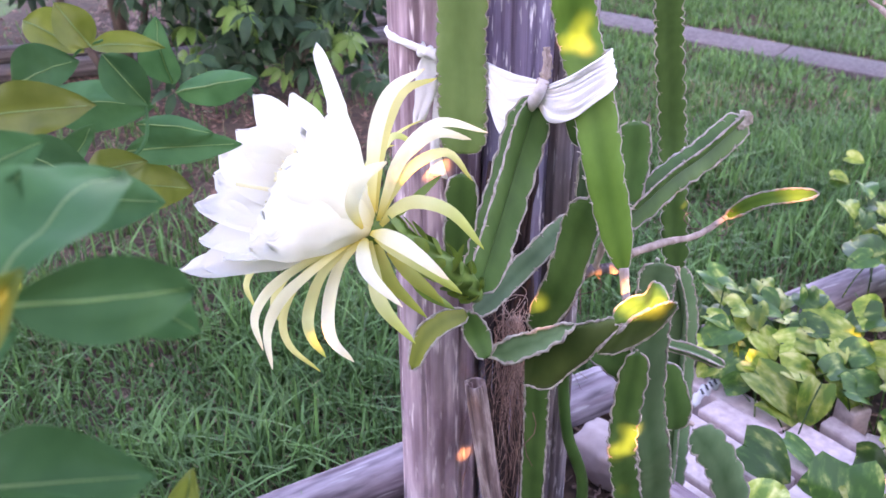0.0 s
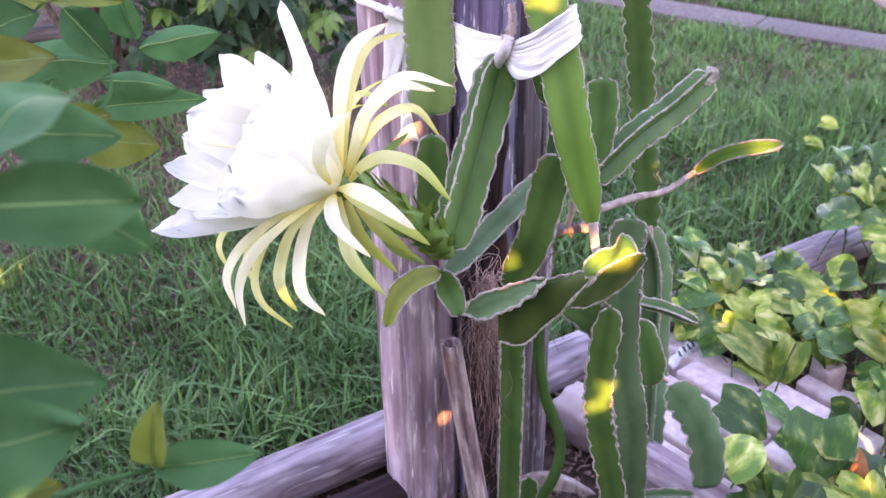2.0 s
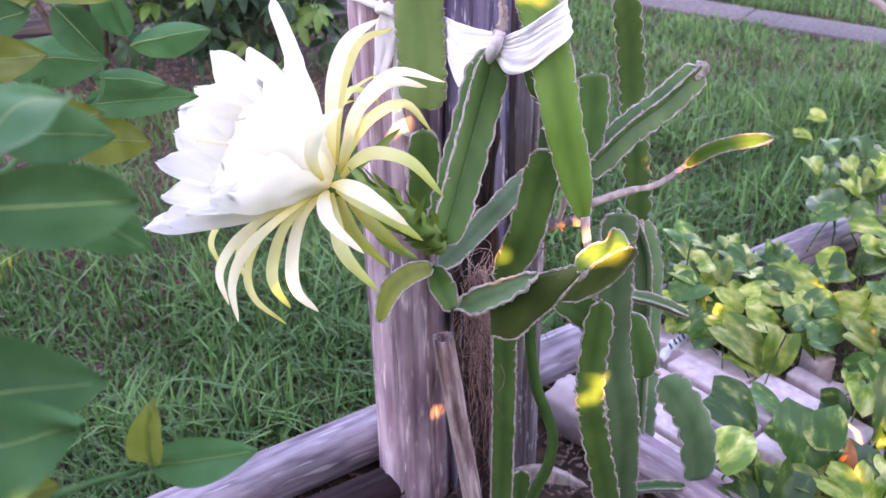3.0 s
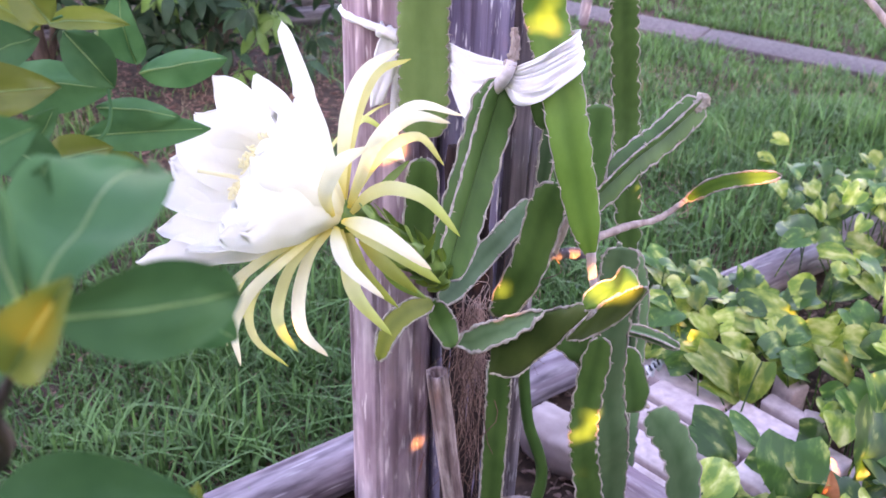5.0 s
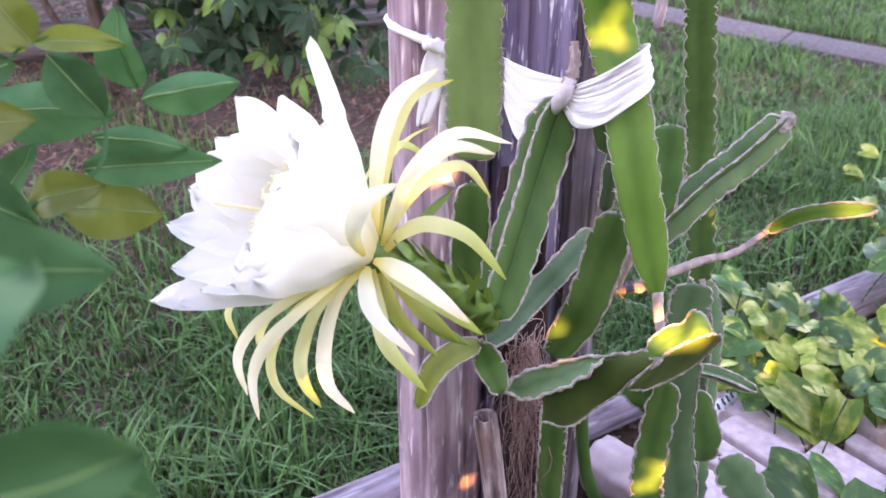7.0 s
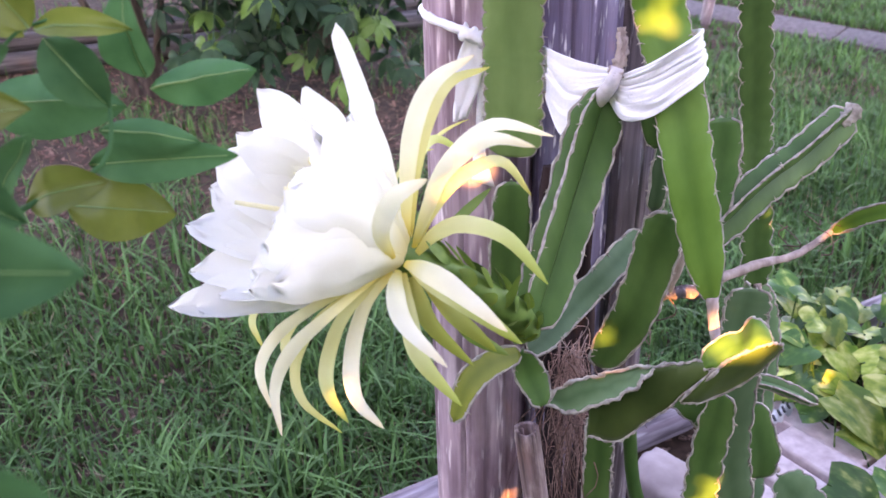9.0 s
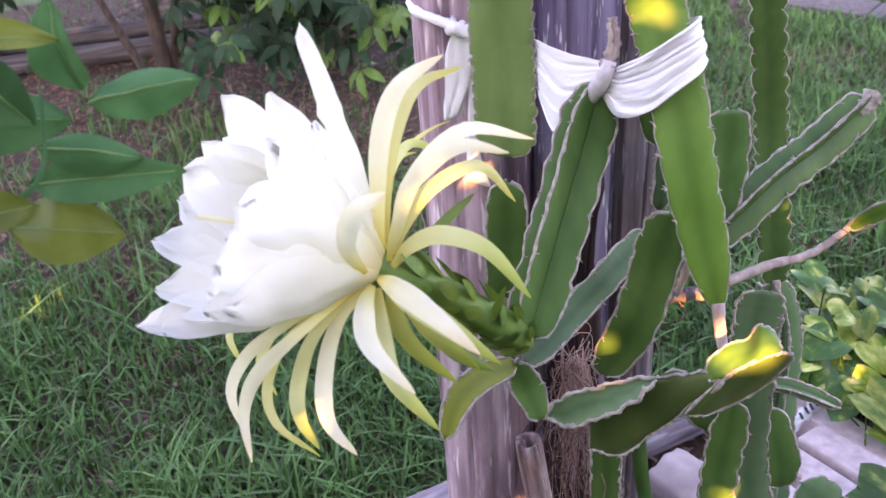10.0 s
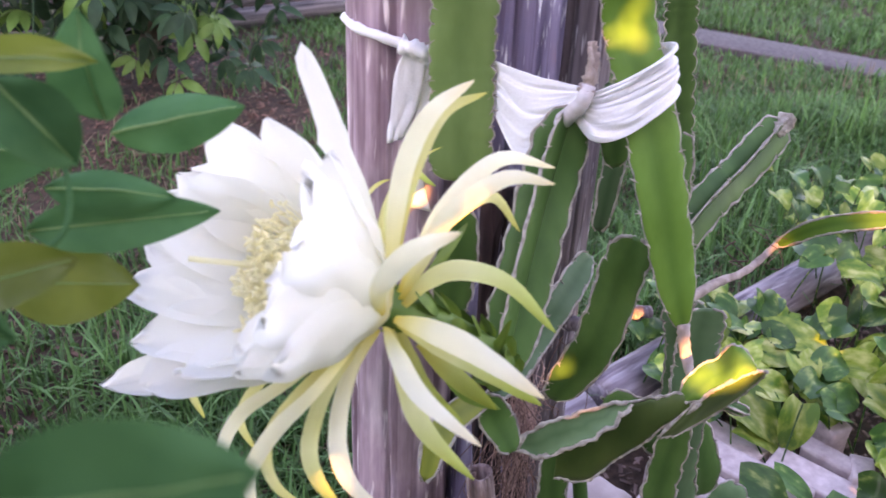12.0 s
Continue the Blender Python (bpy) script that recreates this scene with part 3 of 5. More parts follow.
# edging logs
for i, (a, b, seed) in enumerate(((LOG_A, Vector((0.405, 1.829, 0.045)), 3), (Vector((0.44, 1.851, 0.045)), LOG_B, 8))):
    ob = part("edging_log", pole((b - a).length, 0.046, seed, groove=0.05, cracks=((200, 0.16, 4), (80, 0.12, 3), (300, 0.1, 3)), sides=64, rows=60), LOG)
    ob.matrix_basis = lying(a, b)
    tagged(ob, "round silvery-grey weathered edging log beside the lawn", "log", "edging logs")
a, b = Vector((-0.55, 1.16, 0.012)), Vector((0.05, 1.50, 0.012))
ob = part("rotten_log", pole((b - a).length, 0.03, 12, groove=0.16, cracks=((90, 0.2, 8),), sides=40, rows=40), ROT_AND_GAP)
ob.matrix_basis = lying(a, b)
tagged(ob, "red-brown rotten log lying beside the edging log", "log")
for dz, seed, r in ((0.035, 21, 0.036), (0.085, 22, 0.032)):
    a, b = Vector((-1.9, 3.53 + (dz - 0.05) * 1.6, dz - 0.005)), Vector((0.12, 4.24 + (dz - 0.05) * 1.6, dz - 0.005))
    ob = part("border_log", pole((b - a).length, r, seed, groove=0.06, cracks=((220, 0.15, 5),), sides=40, rows=40), LOG_DARK)
    ob.matrix_basis = lying(a, b)
    tagged(ob, "dark grey border log holding back bark mulch", "log", "border logs")

# ---- posts ----
for base, r, h, m, seed, cr, lab in (
        ((0.0535, 1.510, -0.05), 0.0605, 1.42, WOOD, 1, ((250, 0.10, 3), (305, 0.14, 3.5), (200, 0.08, 3), (280, 0.06, 2)), "round grey weathered timber post, cracked along its grain"),
        ((0.1612, 1.510, -0.05), 0.0483, 1.38, WOOD_BLUE, 2, ((255, 0.10, 3), (285, 0.12, 3), (320, 0.12, 4)), "dark blue-grey weathered timber post with pale streaks"),
        ((0.226, 1.500, -0.05), 0.031, 1.30, WOOD_BROWN, 4, ((230, 0.25, 9), (280, 0.14, 5)), "thin brown-grey split post")):
    ob = part("timber_post", pole(h, r, seed, groove=0.05 if seed < 4 else 0.10, cracks=cr), m)
    ob.location = base
    tagged(ob, lab, "post", "timber posts")

# hollow cane leaning on the post
a, b = Vector((0.1665, 1.290, -0.01)), Vector((0.107, 1.290, 0.457))
cane = thing("garden_stake", "short hollow grey cane stake leaning by the posts", "stake")
L = (b - a).length
v, _, f = pole(L, 0.0135, 5, groove=0.22, cracks=((268, 0.75, 10), (235, 0.12, 6), (300, 0.10, 6)), sides=120, rows=40)
f = f[:-1]
o = len(v)
top = v[-120:]
v += [Vector((q.x * 0.70, q.y * 0.70, q.z - 0.001)) for q in top] + [Vector((q.x * 0.64, q.y * 0.64, q.z - 0.05)) for q in top]
f += [(o - 120 + k, o - 120 + (k + 1) % 120, o + (k + 1) % 120, o + k) for k in range(120)]
f += [(o + k, o + (k + 1) % 120, o + 120 + (k + 1) % 120, o + 120 + k) for k in range(120)] + [tuple(range(o + 120, o + 240))]
for k in range(120):
    # the rim dips in the middle of the cut
    for q in (v[o - 120 + k], v[o + k]):
        q.z -= 0.0012 * math.cos(4 * math.pi * k / 120) + 0.0012 * noise.noise((k * 0.3, 2, 5))
ob = part("shaft", (v, [], f), CANE, cane)
ob.matrix_basis = lying(a, b)

# ---- paving ----
paving = thing("paving", "loose pale pink bricks laid in slanting rows", "paving", kind="structure")
along, brick_l, brick_w = Vector((0.65, -0.76, 0)), 0.225, 0.088
for row in range(5):
    for k in range(4):
        st = Vector((0.622 - 0.053 * row, 1.802 - 0.0455 * row, 0)) + along * (k * (brick_l + 0.005) - 0.10 * (row == 0) + (0.0, 0.0, -0.006, 0.018, 0.045)[row])
        ob = part("brick", slab(0, brick_l - 0.004, -0.060, 0, -0.02, 0.056 + 0.005 * ((row * 3 + k * 5) % 4 - 1), 0.005, row * 7 + k, 0.004), BRICK, paving)
        ob.matrix_basis = Matrix.Translation(st) @ Matrix.Rotation(math.atan2(along.y, along.x) + 0.04 * noise.noise((row, k, 1)), 4, "Z") @ Matrix.Rotation(0.06 * noise.noise((k, row, 5)), 4, "X")
for x, y, z, rx, ry, rz, h in ((0.818, 1.742, 0.0, 4, -5, 20, 0.075), (0.826, 1.655, 0.012, 82, 6, -28, 0.070), (0.768, 1.702, 0.006, 85, -4, 35, 0.085)):
    ob = part("broken_brick", slab(-0.020, 0.020, -0.028, 0.028, -0.012, h, 0.006, int(h * 900), 0.007), BRICK)
    ob.matrix_basis = pose(x, y, z + (0.018 if rx > 45 else 0), rx, ry, rz)
    tagged(ob, "broken pale pink brick half-buried among pothos leaves", "brick", "broken bricks")
a, b = Vector((0.398, 1.548, 0.036)), Vector((0.60, 1.318, 0.036))
ob = part("split_log", pole((b - a).length, 0.040, 31, groove=0.05, cracks=((180, 0.1, 4), (90, 0.12, 3)), sides=48, rows=30), WOOD)
ob.matrix_basis = lying(a, b)
tagged(ob, "short pale grey log edging the brick paving", "log")
bm = bmesh.new()
bmesh.ops.create_icosphere(bm, subdivisions=4, radius=1)
for q in bm.verts:
    n3 = q.co.normalized()
    k = max(abs(n3.x), abs(n3.y), abs(n3.z)) ** -0.6
    q.co = Vector((n3.x * 0.075, n3.y * 0.045, n3.z * 0.045)) * k * (1 + 0.08 * noise.noise(n3 * 2.5))
stone = part("stone", bm, STONE)
stone.matrix_basis = pose(0.355, 1.625, 0.028, 6, -4, -48)
tagged(stone, "rounded pale pink stone beside the bricks", "stone")

bark = part("bark_strip", blade_mesh((0.215, 1.47, 0.045), (0.335, 1.425, 0.055), 0.030, (0.2, -0.5, 0.85), 0.22, -0.45, 0.1, "strip", 14, 6, 0.05, 4), TWIG)
tagged(bark, "curved piece of pale dry bark lying on soil", "bark")
# torn strip of printed plastic on the bricks
pl = thing("plastic_strip", "crumpled white plastic strip with black marks on bricks", "plastic strip", (0.545, 1.775, 0.06))
line = curve_points([(0.515, 1.735, 0.064), (0.545, 1.765, 0.073), (0.575, 1.80, 0.066), (0.61, 1.835, 0.075)], 24)
v, f = [], []
for i, p in enumerate(line):
    wv = Vector((-0.6, 0.5, 0.5)).normalized() * (0.009 + 0.002 * math.sin(i))
    lift = Vector((0, 0, 0.004 * math.sin(i * 1.3)))
    v += [p - wv + lift, p + lift * 0.3 + Vector((0, 0, 0.002)), p + wv - lift]
f = [(i * 3 + j, i * 3 + j + 1, i * 3 + j + 4, i * 3 + j + 3) for i in range(24) for j in range(2)]
ob = under(part("film", (v, [], f), WHITE), pl)
sol = ob.modifiers.new("thick", "SOLIDIFY")
sol.thickness = 0.0012
for i in (6, 9, 12, 15, 18, 21):
    p = line[i]
    k = slab(-0.0022, 0.0022, -0.006, 0.006, -0.0012, 0.0012, 0.0006, i, 0.0005)
    ob = under(part("bar", k, BLACK), pl)
    ob.matrix_basis = Matrix.Translation(p + Vector((0, -0.002, 0.0065))) @ Euler((0.5, 0.2, 0.5)).to_matrix().to_4x4()

# ---- cactus ----
cactus = thing("climbing_cactus", "climbing dragon-fruit cactus with wavy-edged green stems tied to posts", "cactus", (0.2, 1.33, 0))
FRONT, BACK = (0, 180, 90), (8, 172, 270)
# upper stem: its lighter side is painted by the paler skin
stem(cactus, [(0.094, 1.391, 1.253), (0.090, 1.397, 0.959), (0.087, 1.397, 0.863), (0.089, 1.394, 0.796), (0.090, 1.391, 0.727)], 0.0575, BACK, seed=1, skin=STEM_LIT, taper=(1, 0.35), twist=10, cork=0.5)
stem(cactus, [(0.088, 1.380, 0.705), (0.088, 1.377, 0.652), (0.082, 1.375, 0.575)], 0.040, BACK, seed=2, skin=STEM_DARK)
stem(cactus, [(0.171, 1.331, 0.824), (0.152, 1.310, 0.759), (0.128, 1.270, 0.687), (0.108, 1.235, 0.628)], 0.049, (-6, 186, 128), seed=3, taper=(0.25, 0.5))
stem(cactus, [(0.105, 1.245, 0.592), (0.137, 1.28, 0.606), (0.187, 1.34, 0.626), (0.225, 1.392, 0.640)], 0.027, BACK, seed=4, skin=STEM_PALE, taper=(0.3, 0.4))
stem(cactus, [(0.238, 1.312, 0.706), (0.226, 1.306, 0.672), (0.209, 1.30, 0.601), (0.182, 1.32, 0.518)], 0.043, BACK, seed=5, skin=STEM_DARK, taper=(0.4, 0.4))
stem(cactus, [(0.172, 1.36, 1.25), (0.188, 1.352, 1.05), (0.201, 1.34, 0.951), (0.214, 1.342, 0.887), (0.229, 1.322, 0.835), (0.247, 1.285, 0.747), (0.274, 1.262, 0.640)], 0.048, BACK, seed=6, skin=STEM_BRIGHT, cork=0.5, taper=(1, 0.30), scallop=0.07, prof=(((0, 1.0), (0.72, 1.0), (0.9, 0.86), (1, 0.55)),) * 3)
# the thick low arm: a pale channelled wing, a broad face and its folded underside, both with shade put into a dark
# olive skin, and the raised end
wing(cactus, [(0.123, 1.223, 0.553), (0.139, 1.223, 0.571), (0.165, 1.222, 0.582), (0.193, 1.219, 0.594), (0.215, 1.215, 0.601)],
     [(0.121, 1.223, 0.549), (0.145, 1.216, 0.543), (0.171, 1.209, 0.561), (0.191, 1.206, 0.575), (0.208, 1.209, 0.590), (0.217, 1.212, 0.601)], STEM_PALE, 71, bulge=-0.004, thick=0.010, wave=0.0018, cork=1.3, label="blue-green channelled wing")
wing(cactus, [(0.164, 1.234, 0.547), (0.188, 1.231, 0.563), (0.210, 1.226, 0.589), (0.232, 1.219, 0.599), (0.247, 1.212, 0.608), (0.264, 1.203, 0.617)],
     [(0.165, 1.235, 0.498), (0.177, 1.232, 0.497), (0.196, 1.228, 0.498), (0.215, 1.225, 0.523), (0.233, 1.216, 0.548), (0.247, 1.206, 0.578), (0.269, 1.196, 0.613)], STEM_SHADED, 72, bulge=0.006, thick=0.014)
wing(cactus, [(0.242, 1.200, 0.573), (0.267, 1.197, 0.612), (0.287, 1.194, 0.631), (0.306, 1.192, 0.644), (0.320, 1.190, 0.646)],
     [(0.244, 1.205, 0.567), (0.262, 1.212, 0.562), (0.283, 1.219, 0.566), (0.303, 1.218, 0.582), (0.317, 1.209, 0.610), (0.324, 1.200, 0.635)], STEM_SHADED, 73, bulge=0.004, thick=0.012)
wing(cactus, [(0.256, 1.207, 0.608), (0.262, 1.213, 0.625), (0.278, 1.220, 0.633), (0.293, 1.226, 0.634), (0.299, 1.217, 0.655), (0.308, 1.209, 0.653), (0.314, 1.200, 0.643)],
     [(0.258, 1.200, 0.610), (0.270, 1.197, 0.614), (0.281, 1.194, 0.628), (0.292, 1.192, 0.636), (0.304, 1.191, 0.644), (0.313, 1.190, 0.647)], STEM_BRIGHT, 74, bulge=0.005, thick=0.010, wave=0.0010, cork=0.8)
stem(cactus, [(0.285, 1.355, 0.655), (0.345, 1.40, 0.691), (0.394, 1.44, 0.707), (0.447, 1.478, 0.737)], 0.040, (-10, 190, 70), seed=8, taper=(0.7, 0.85))
stem(cactus, [(0.335, 1.61, 1.2), (0.357, 1.60, 0.89), (0.367, 1.60, 0.799), (0.385, 1.60, 0.676), (0.393, 1.58, 0.587), (0.408, 1.56, 0.464)], 0.040, BACK, seed=9, skin=STEM_DARK, taper=(1, 0.4), scallop=0.26, cork=0.5)
stem(cactus, [(0.404, 1.56, 0.468), (0.427, 1.56, 0.387), (0.436, 1.56, 0.265), (0.440, 1.54, 0.12), (0.440, 1.53, 0.0)], 0.046, (0, 180, 90), seed=10, skin=STEM_PALE, taper=(0.3, 0.9))
stem(cactus, [(0.295, 1.40, 0.766), (0.296, 1.39, 0.723), (0.288, 1.37, 0.655)], 0.038, BACK, seed=11, taper=(0.85, 0.6))
stem(cactus, [(0.416, 1.384, 0.646), (0.436, 1.36, 0.679), (0.459, 1.33, 0.703), (0.489, 1.300, 0.722)], 0.0165, BACK, seed=12, skin=STEM_BRIGHT, taper=(0.15, 0.3), scallop=0.05)
stem(cactus, [(0.331, 1.337, 0.607), (0.328, 1.334, 0.560), (0.329, 1.33, 0.50), (0.336, 1.335, 0.395), (0.356, 1.34, 0.296), (0.370, 1.36, 0.2), (0.385, 1.38, 0.0)], 0.046, BACK, seed=13, skin=STEM_PALE, taper=(0.62, 0.9), cork=1.2)
stem(cactus, [(0.309, 1.30, 0.500), (0.302, 1.30, 0.371), (0.311, 1.30, 0.292), (0.338, 1.30, 0.159), (0.352, 1.31, 0.0)], 0.037, BACK, seed=14, skin=STEM_DARK, taper=(0.4, 0.9), scallop=0.20, twist=20)
stem(cactus, [(0.360, 1.37, 0.430), (0.372, 1.365, 0.395), (0.382, 1.36, 0.360), (0.386, 1.36, 0.325)], 0.044, (10, 170, 270), seed=15, taper=(0.5, 0.4), scallop=0.12)
stem(cactus, [(0.425, 1.40, 0.290), (0.456, 1.395, 0.256), (0.486, 1.39, 0.195), (0.500, 1.385, 0.100)], 0.052, (5, 185, 270), seed=16, skin=STEM_PALE, taper=(0.12, 0.8), scallop=0.24, pitch=0.034)
stem(cactus, [(0.186, 1.30, 0.470), (0.187, 1.30, 0.354), (0.186, 1.30, 0.162), (0.184, 1.31, 0.0)], 0.031, BACK, seed=17, skin=STEM_DARK, taper=(0.9, 0.9), scallop=0.05)
stem(cactus, [(0.097, 1.24, 0.594), (0.071, 1.22, 0.598), (0.049, 1.20, 0.589), (0.036, 1.18, 0.560)], 0.024, BACK, seed=18, skin=STEM_YOUNG, taper=(0.4, 0.3), scallop=0.04, label="young light green stem")
stem(cactus, [(0.097, 1.24, 0.596), (0.108, 1.24, 0.568), (0.120, 1.22, 0.548)], 0.032, (20, 200, 290), seed=19, taper=(0.4, 0.5))
stem(cactus, [(0.360, 1.42, 0.430), (0.411, 1.42, 0.415), (0.458, 1.42, 0.390)], 0.018, (20, 200, 110), seed=20, skin=STEM_PALE, taper=(0.7, 0.5))
stem(cactus, [(0.240, 1.33, 0.505), (0.285, 1.33, 0.470), (0.318, 1.33, 0.435)], 0.042, BACK, seed=21, skin=STEM_DARK)
stem(cactus, [(0.378, 1.40, 0.060), (0.430, 1.40, 0.072), (0.485, 1.40, 0.070)], 0.020, (15, 195, 105), seed=22, skin=STEM_PALE)
stem(cactus, [(0.250, 1.425, 0.745), (0.246, 1.42, 0.713), (0.241, 1.42, 0.650)], 0.022, BACK, seed=24, skin=STEM_PALE, taper=(0.4, 0.6))
stem(cactus, [(0.214, 1.365, 0.83), (0.220, 1.362, 0.797), (0.227, 1.360, 0.752)], 0.034, BACK, seed=25, skin=STEM_DARK, taper=(0.7, 0.4), cork=0.5)
stem(cactus, [(0.221, 1.36, 0.150), (0.218, 1.36, 0.10), (0.215, 1.36, 0.0)], 0.030, BACK, seed=23)


def rod(parent, name, pts, radii, material, sides=8, n=24, wob=0.1, seed=0, label=""):
    line = curve_points(pts, n)
    rr = [radii[0] + (radii[1] - radii[0]) * i / n for i in range(n + 1)]
    return under(part(name, tube(line, rr, sides, wob, seed), material, label=label), parent)


rod(cactus, "round_stem", [(0.224, 1.33, 0.45), (0.224, 1.33, 0.416), (0.233, 1.32, 0.347), (0.258, 1.32, 0.264), (0.254, 1.32, 0.199), (0.232, 1.325, 0.12), (0.225, 1.33, 0.0)], (0.0075, 0.009), STEM, 10, 40, 0.04, 1, "smooth round green stem")
rod(cactus, "twig", [(0.285, 1.295, 0.644), (0.331, 1.33, 0.640), (0.378, 1.36, 0.634), (0.418, 1.385, 0.648)], (0.005, 0.0035), TWIG, 8, 24, 0.15, 2, "bare woody shoot")
rod(cactus, "twig", [(0.274, 1.262, 0.645), (0.276, 1.25, 0.62), (0.280, 1.215, 0.595)], (0.006, 0.004), TWIG, 8, 12, 0.15, 3, "bare woody joint between stems")
rod(cactus, "twig", [(0.408, 1.56, 0.47), (0.410, 1.56, 0.445)], (0.006, 0.006), TWIG, 8, 6, 0.15, 4)
rod(cactus, "twig", [(0.179, 1.322, 0.883), (0.1805, 1.318, 0.868), (0.178, 1.314, 0.852), (0.175, 1.312, 0.843)], (0.0030, 0.0066), TWIG, 14, 20, 0.55, 5, "dry pinkish woody joint")
rod(cactus, "twig", [(0.1755, 1.318, 0.880), (0.1775, 1.313, 0.865), (0.1765, 1.310, 0.848)], (0.0016, 0.0030), TWIG, 8, 14, 0.6, 6)
rod(cactus, "neck", [(0.177, 1.312, 0.850), (0.1735, 1.309, 0.840), (0.170, 1.315, 0.829), (0.160, 1.335, 0.805)], (0.0058, 0.0075), NECK, 14, 16, 0.06, 16, "pale corky neck of a stem")
rod(cactus, "twig", [(0.22, 1.42, 0.535), (0.24, 1.40, 0.552), (0.267, 1.40, 0.560), (0.306, 1.405, 0.556)], (0.008, 0.008), WOOD_BROWN, 8, 16, 0.3, 7, "dark woody old stem")
rod(cactus, "twig", [(0.262, 1.40, 0.56), (0.266, 1.39, 0.59), (0.270, 1.38, 0.625)], (0.005, 0.004), TWIG, 6, 10, 0.3, 8)
rod(cactus, "twig", [(0.395, 1.40, 0.318), (0.408, 1.40, 0.308), (0.423, 1.40, 0.300)], (0.004, 0.004), TWIG, 6, 8, 0.3, 9)

rod(cactus, "cut_end", [(0.436, 1.470, 0.729), (0.445, 1.476, 0.736), (0.452, 1.481, 0.741)], (0.005, 0.011), MARGIN, 10, 8, 0.4, 10, "pale corky cut end")
# air roots against the posts
rng = random.Random(41)
for name, count, top_box, drop, lab in (("air_root", 26, ((0.128, 0.165), (1.30, 1.38), (0.40, 0.53)), (0.10, 0.40), "thin reddish air roots hanging down the posts"),
                                        ("pale_root", 9, ((0.135, 0.170), (1.30, 1.34), (0.55, 0.60)), (0.03, 0.07), "short pale curling air roots"),
                                        ("air_root", 9, ((0.215, 0.26), (1.40, 1.45), (0.45, 0.60)), (0.05, 0.20), "thin air roots on the split post"),
                                        ("air_root", 9, ((0.37, 0.44), (1.36, 1.40), (0.63, 0.66)), (-0.05, 0.04), "fine curling roots on the woody shoot")):
    bits = []
    for i in range(count):
        p = Vector([rng.uniform(*q) for q in top_box])
        dr = rng.uniform(*drop)
        sw = 0.14 * abs(dr) + 0.012
        pts = [p, p + Vector((rng.uniform(-sw, sw), rng.uniform(-0.02, 0.02), -dr * 0.35)), p + Vector((rng.uniform(-sw, sw), rng.uniform(-0.02, 0.02), -dr * 0.7)), p + Vector((rng.uniform(-sw, sw), rng.uniform(-0.01, 0.03), -dr))]
        r = rng.uniform(0.0004, 0.0008) if name == "pale_root" else rng.uniform(0.0003, 0.0009)
        bits.append(tube(curve_points(pts, 14), [r * (1 - 0.5 * k / 14) for k in range(15)], 4, 0.1, i))
    tagged(under(part(name, merge(bits), ROOT_PALE if name == "pale_root" else ROOT, label=lab), cactus), kind="stuff")
# rotten core, near-black to paint the shade between the posts, and the tuft of brown fibre that bulges in front of it
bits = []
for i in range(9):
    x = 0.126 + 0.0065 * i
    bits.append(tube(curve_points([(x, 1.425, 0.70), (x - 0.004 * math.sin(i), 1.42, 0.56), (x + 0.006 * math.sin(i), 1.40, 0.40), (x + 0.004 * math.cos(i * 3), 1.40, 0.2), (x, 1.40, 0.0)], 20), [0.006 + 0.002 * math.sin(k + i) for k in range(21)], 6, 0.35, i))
tagged(under(part("root_mat", merge(bits), ROT_AND_GAP, label="rotten brown root mat, coloured near-black for the shaded gap"), cactus), kind="stuff")
bits = []
for i in range(170):
    u, z0 = rng.gauss(0, 0.5), 0.53 - abs(rng.gauss(0, 0.05))
    dr = rng.uniform(0.03, 0.13) if i % 5 else rng.uniform(0.15, 0.34)
    p = Vector((0.157 + 0.013 * u, 1.335 + 0.02 * abs(u) + rng.uniform(0, 0.02), z0))
    pts = [p]
    for step in (0.2, 0.4, 0.6, 0.8, 1.0):
        pts.append(p + Vector((0.016 * u * step + rng.gauss(0, 0.0065), -0.012 * math.sin(step * 3) + rng.gauss(0, 0.004), -dr * step + rng.gauss(0, 0.006))))
    r = rng.uniform(0.0003, 0.0008)
    bits.append(tube(curve_points(pts, 18), [r * (1 - 0.6 * k / 18) for k in range(19)], 3, 0.1, i))
tagged(under(part("root_tuft", merge(bits), FIBRE, label="tuft of brown root fibre"), cactus), kind="stuff")

# ---- the flower ----
J = Vector((0.0, 1.155, 0.755))
AX, UP, NEAR = Vector((-0.898, -0.052, 0.438)).normalized(), Vector((0.368, 0.457, 0.81)).normalized(), Vector((0.242, -0.888, 0.391)).normalized()
flower = thing("cactus_flower", "large open white cactus flower with recurved yellow-green sepals", "flower", J)


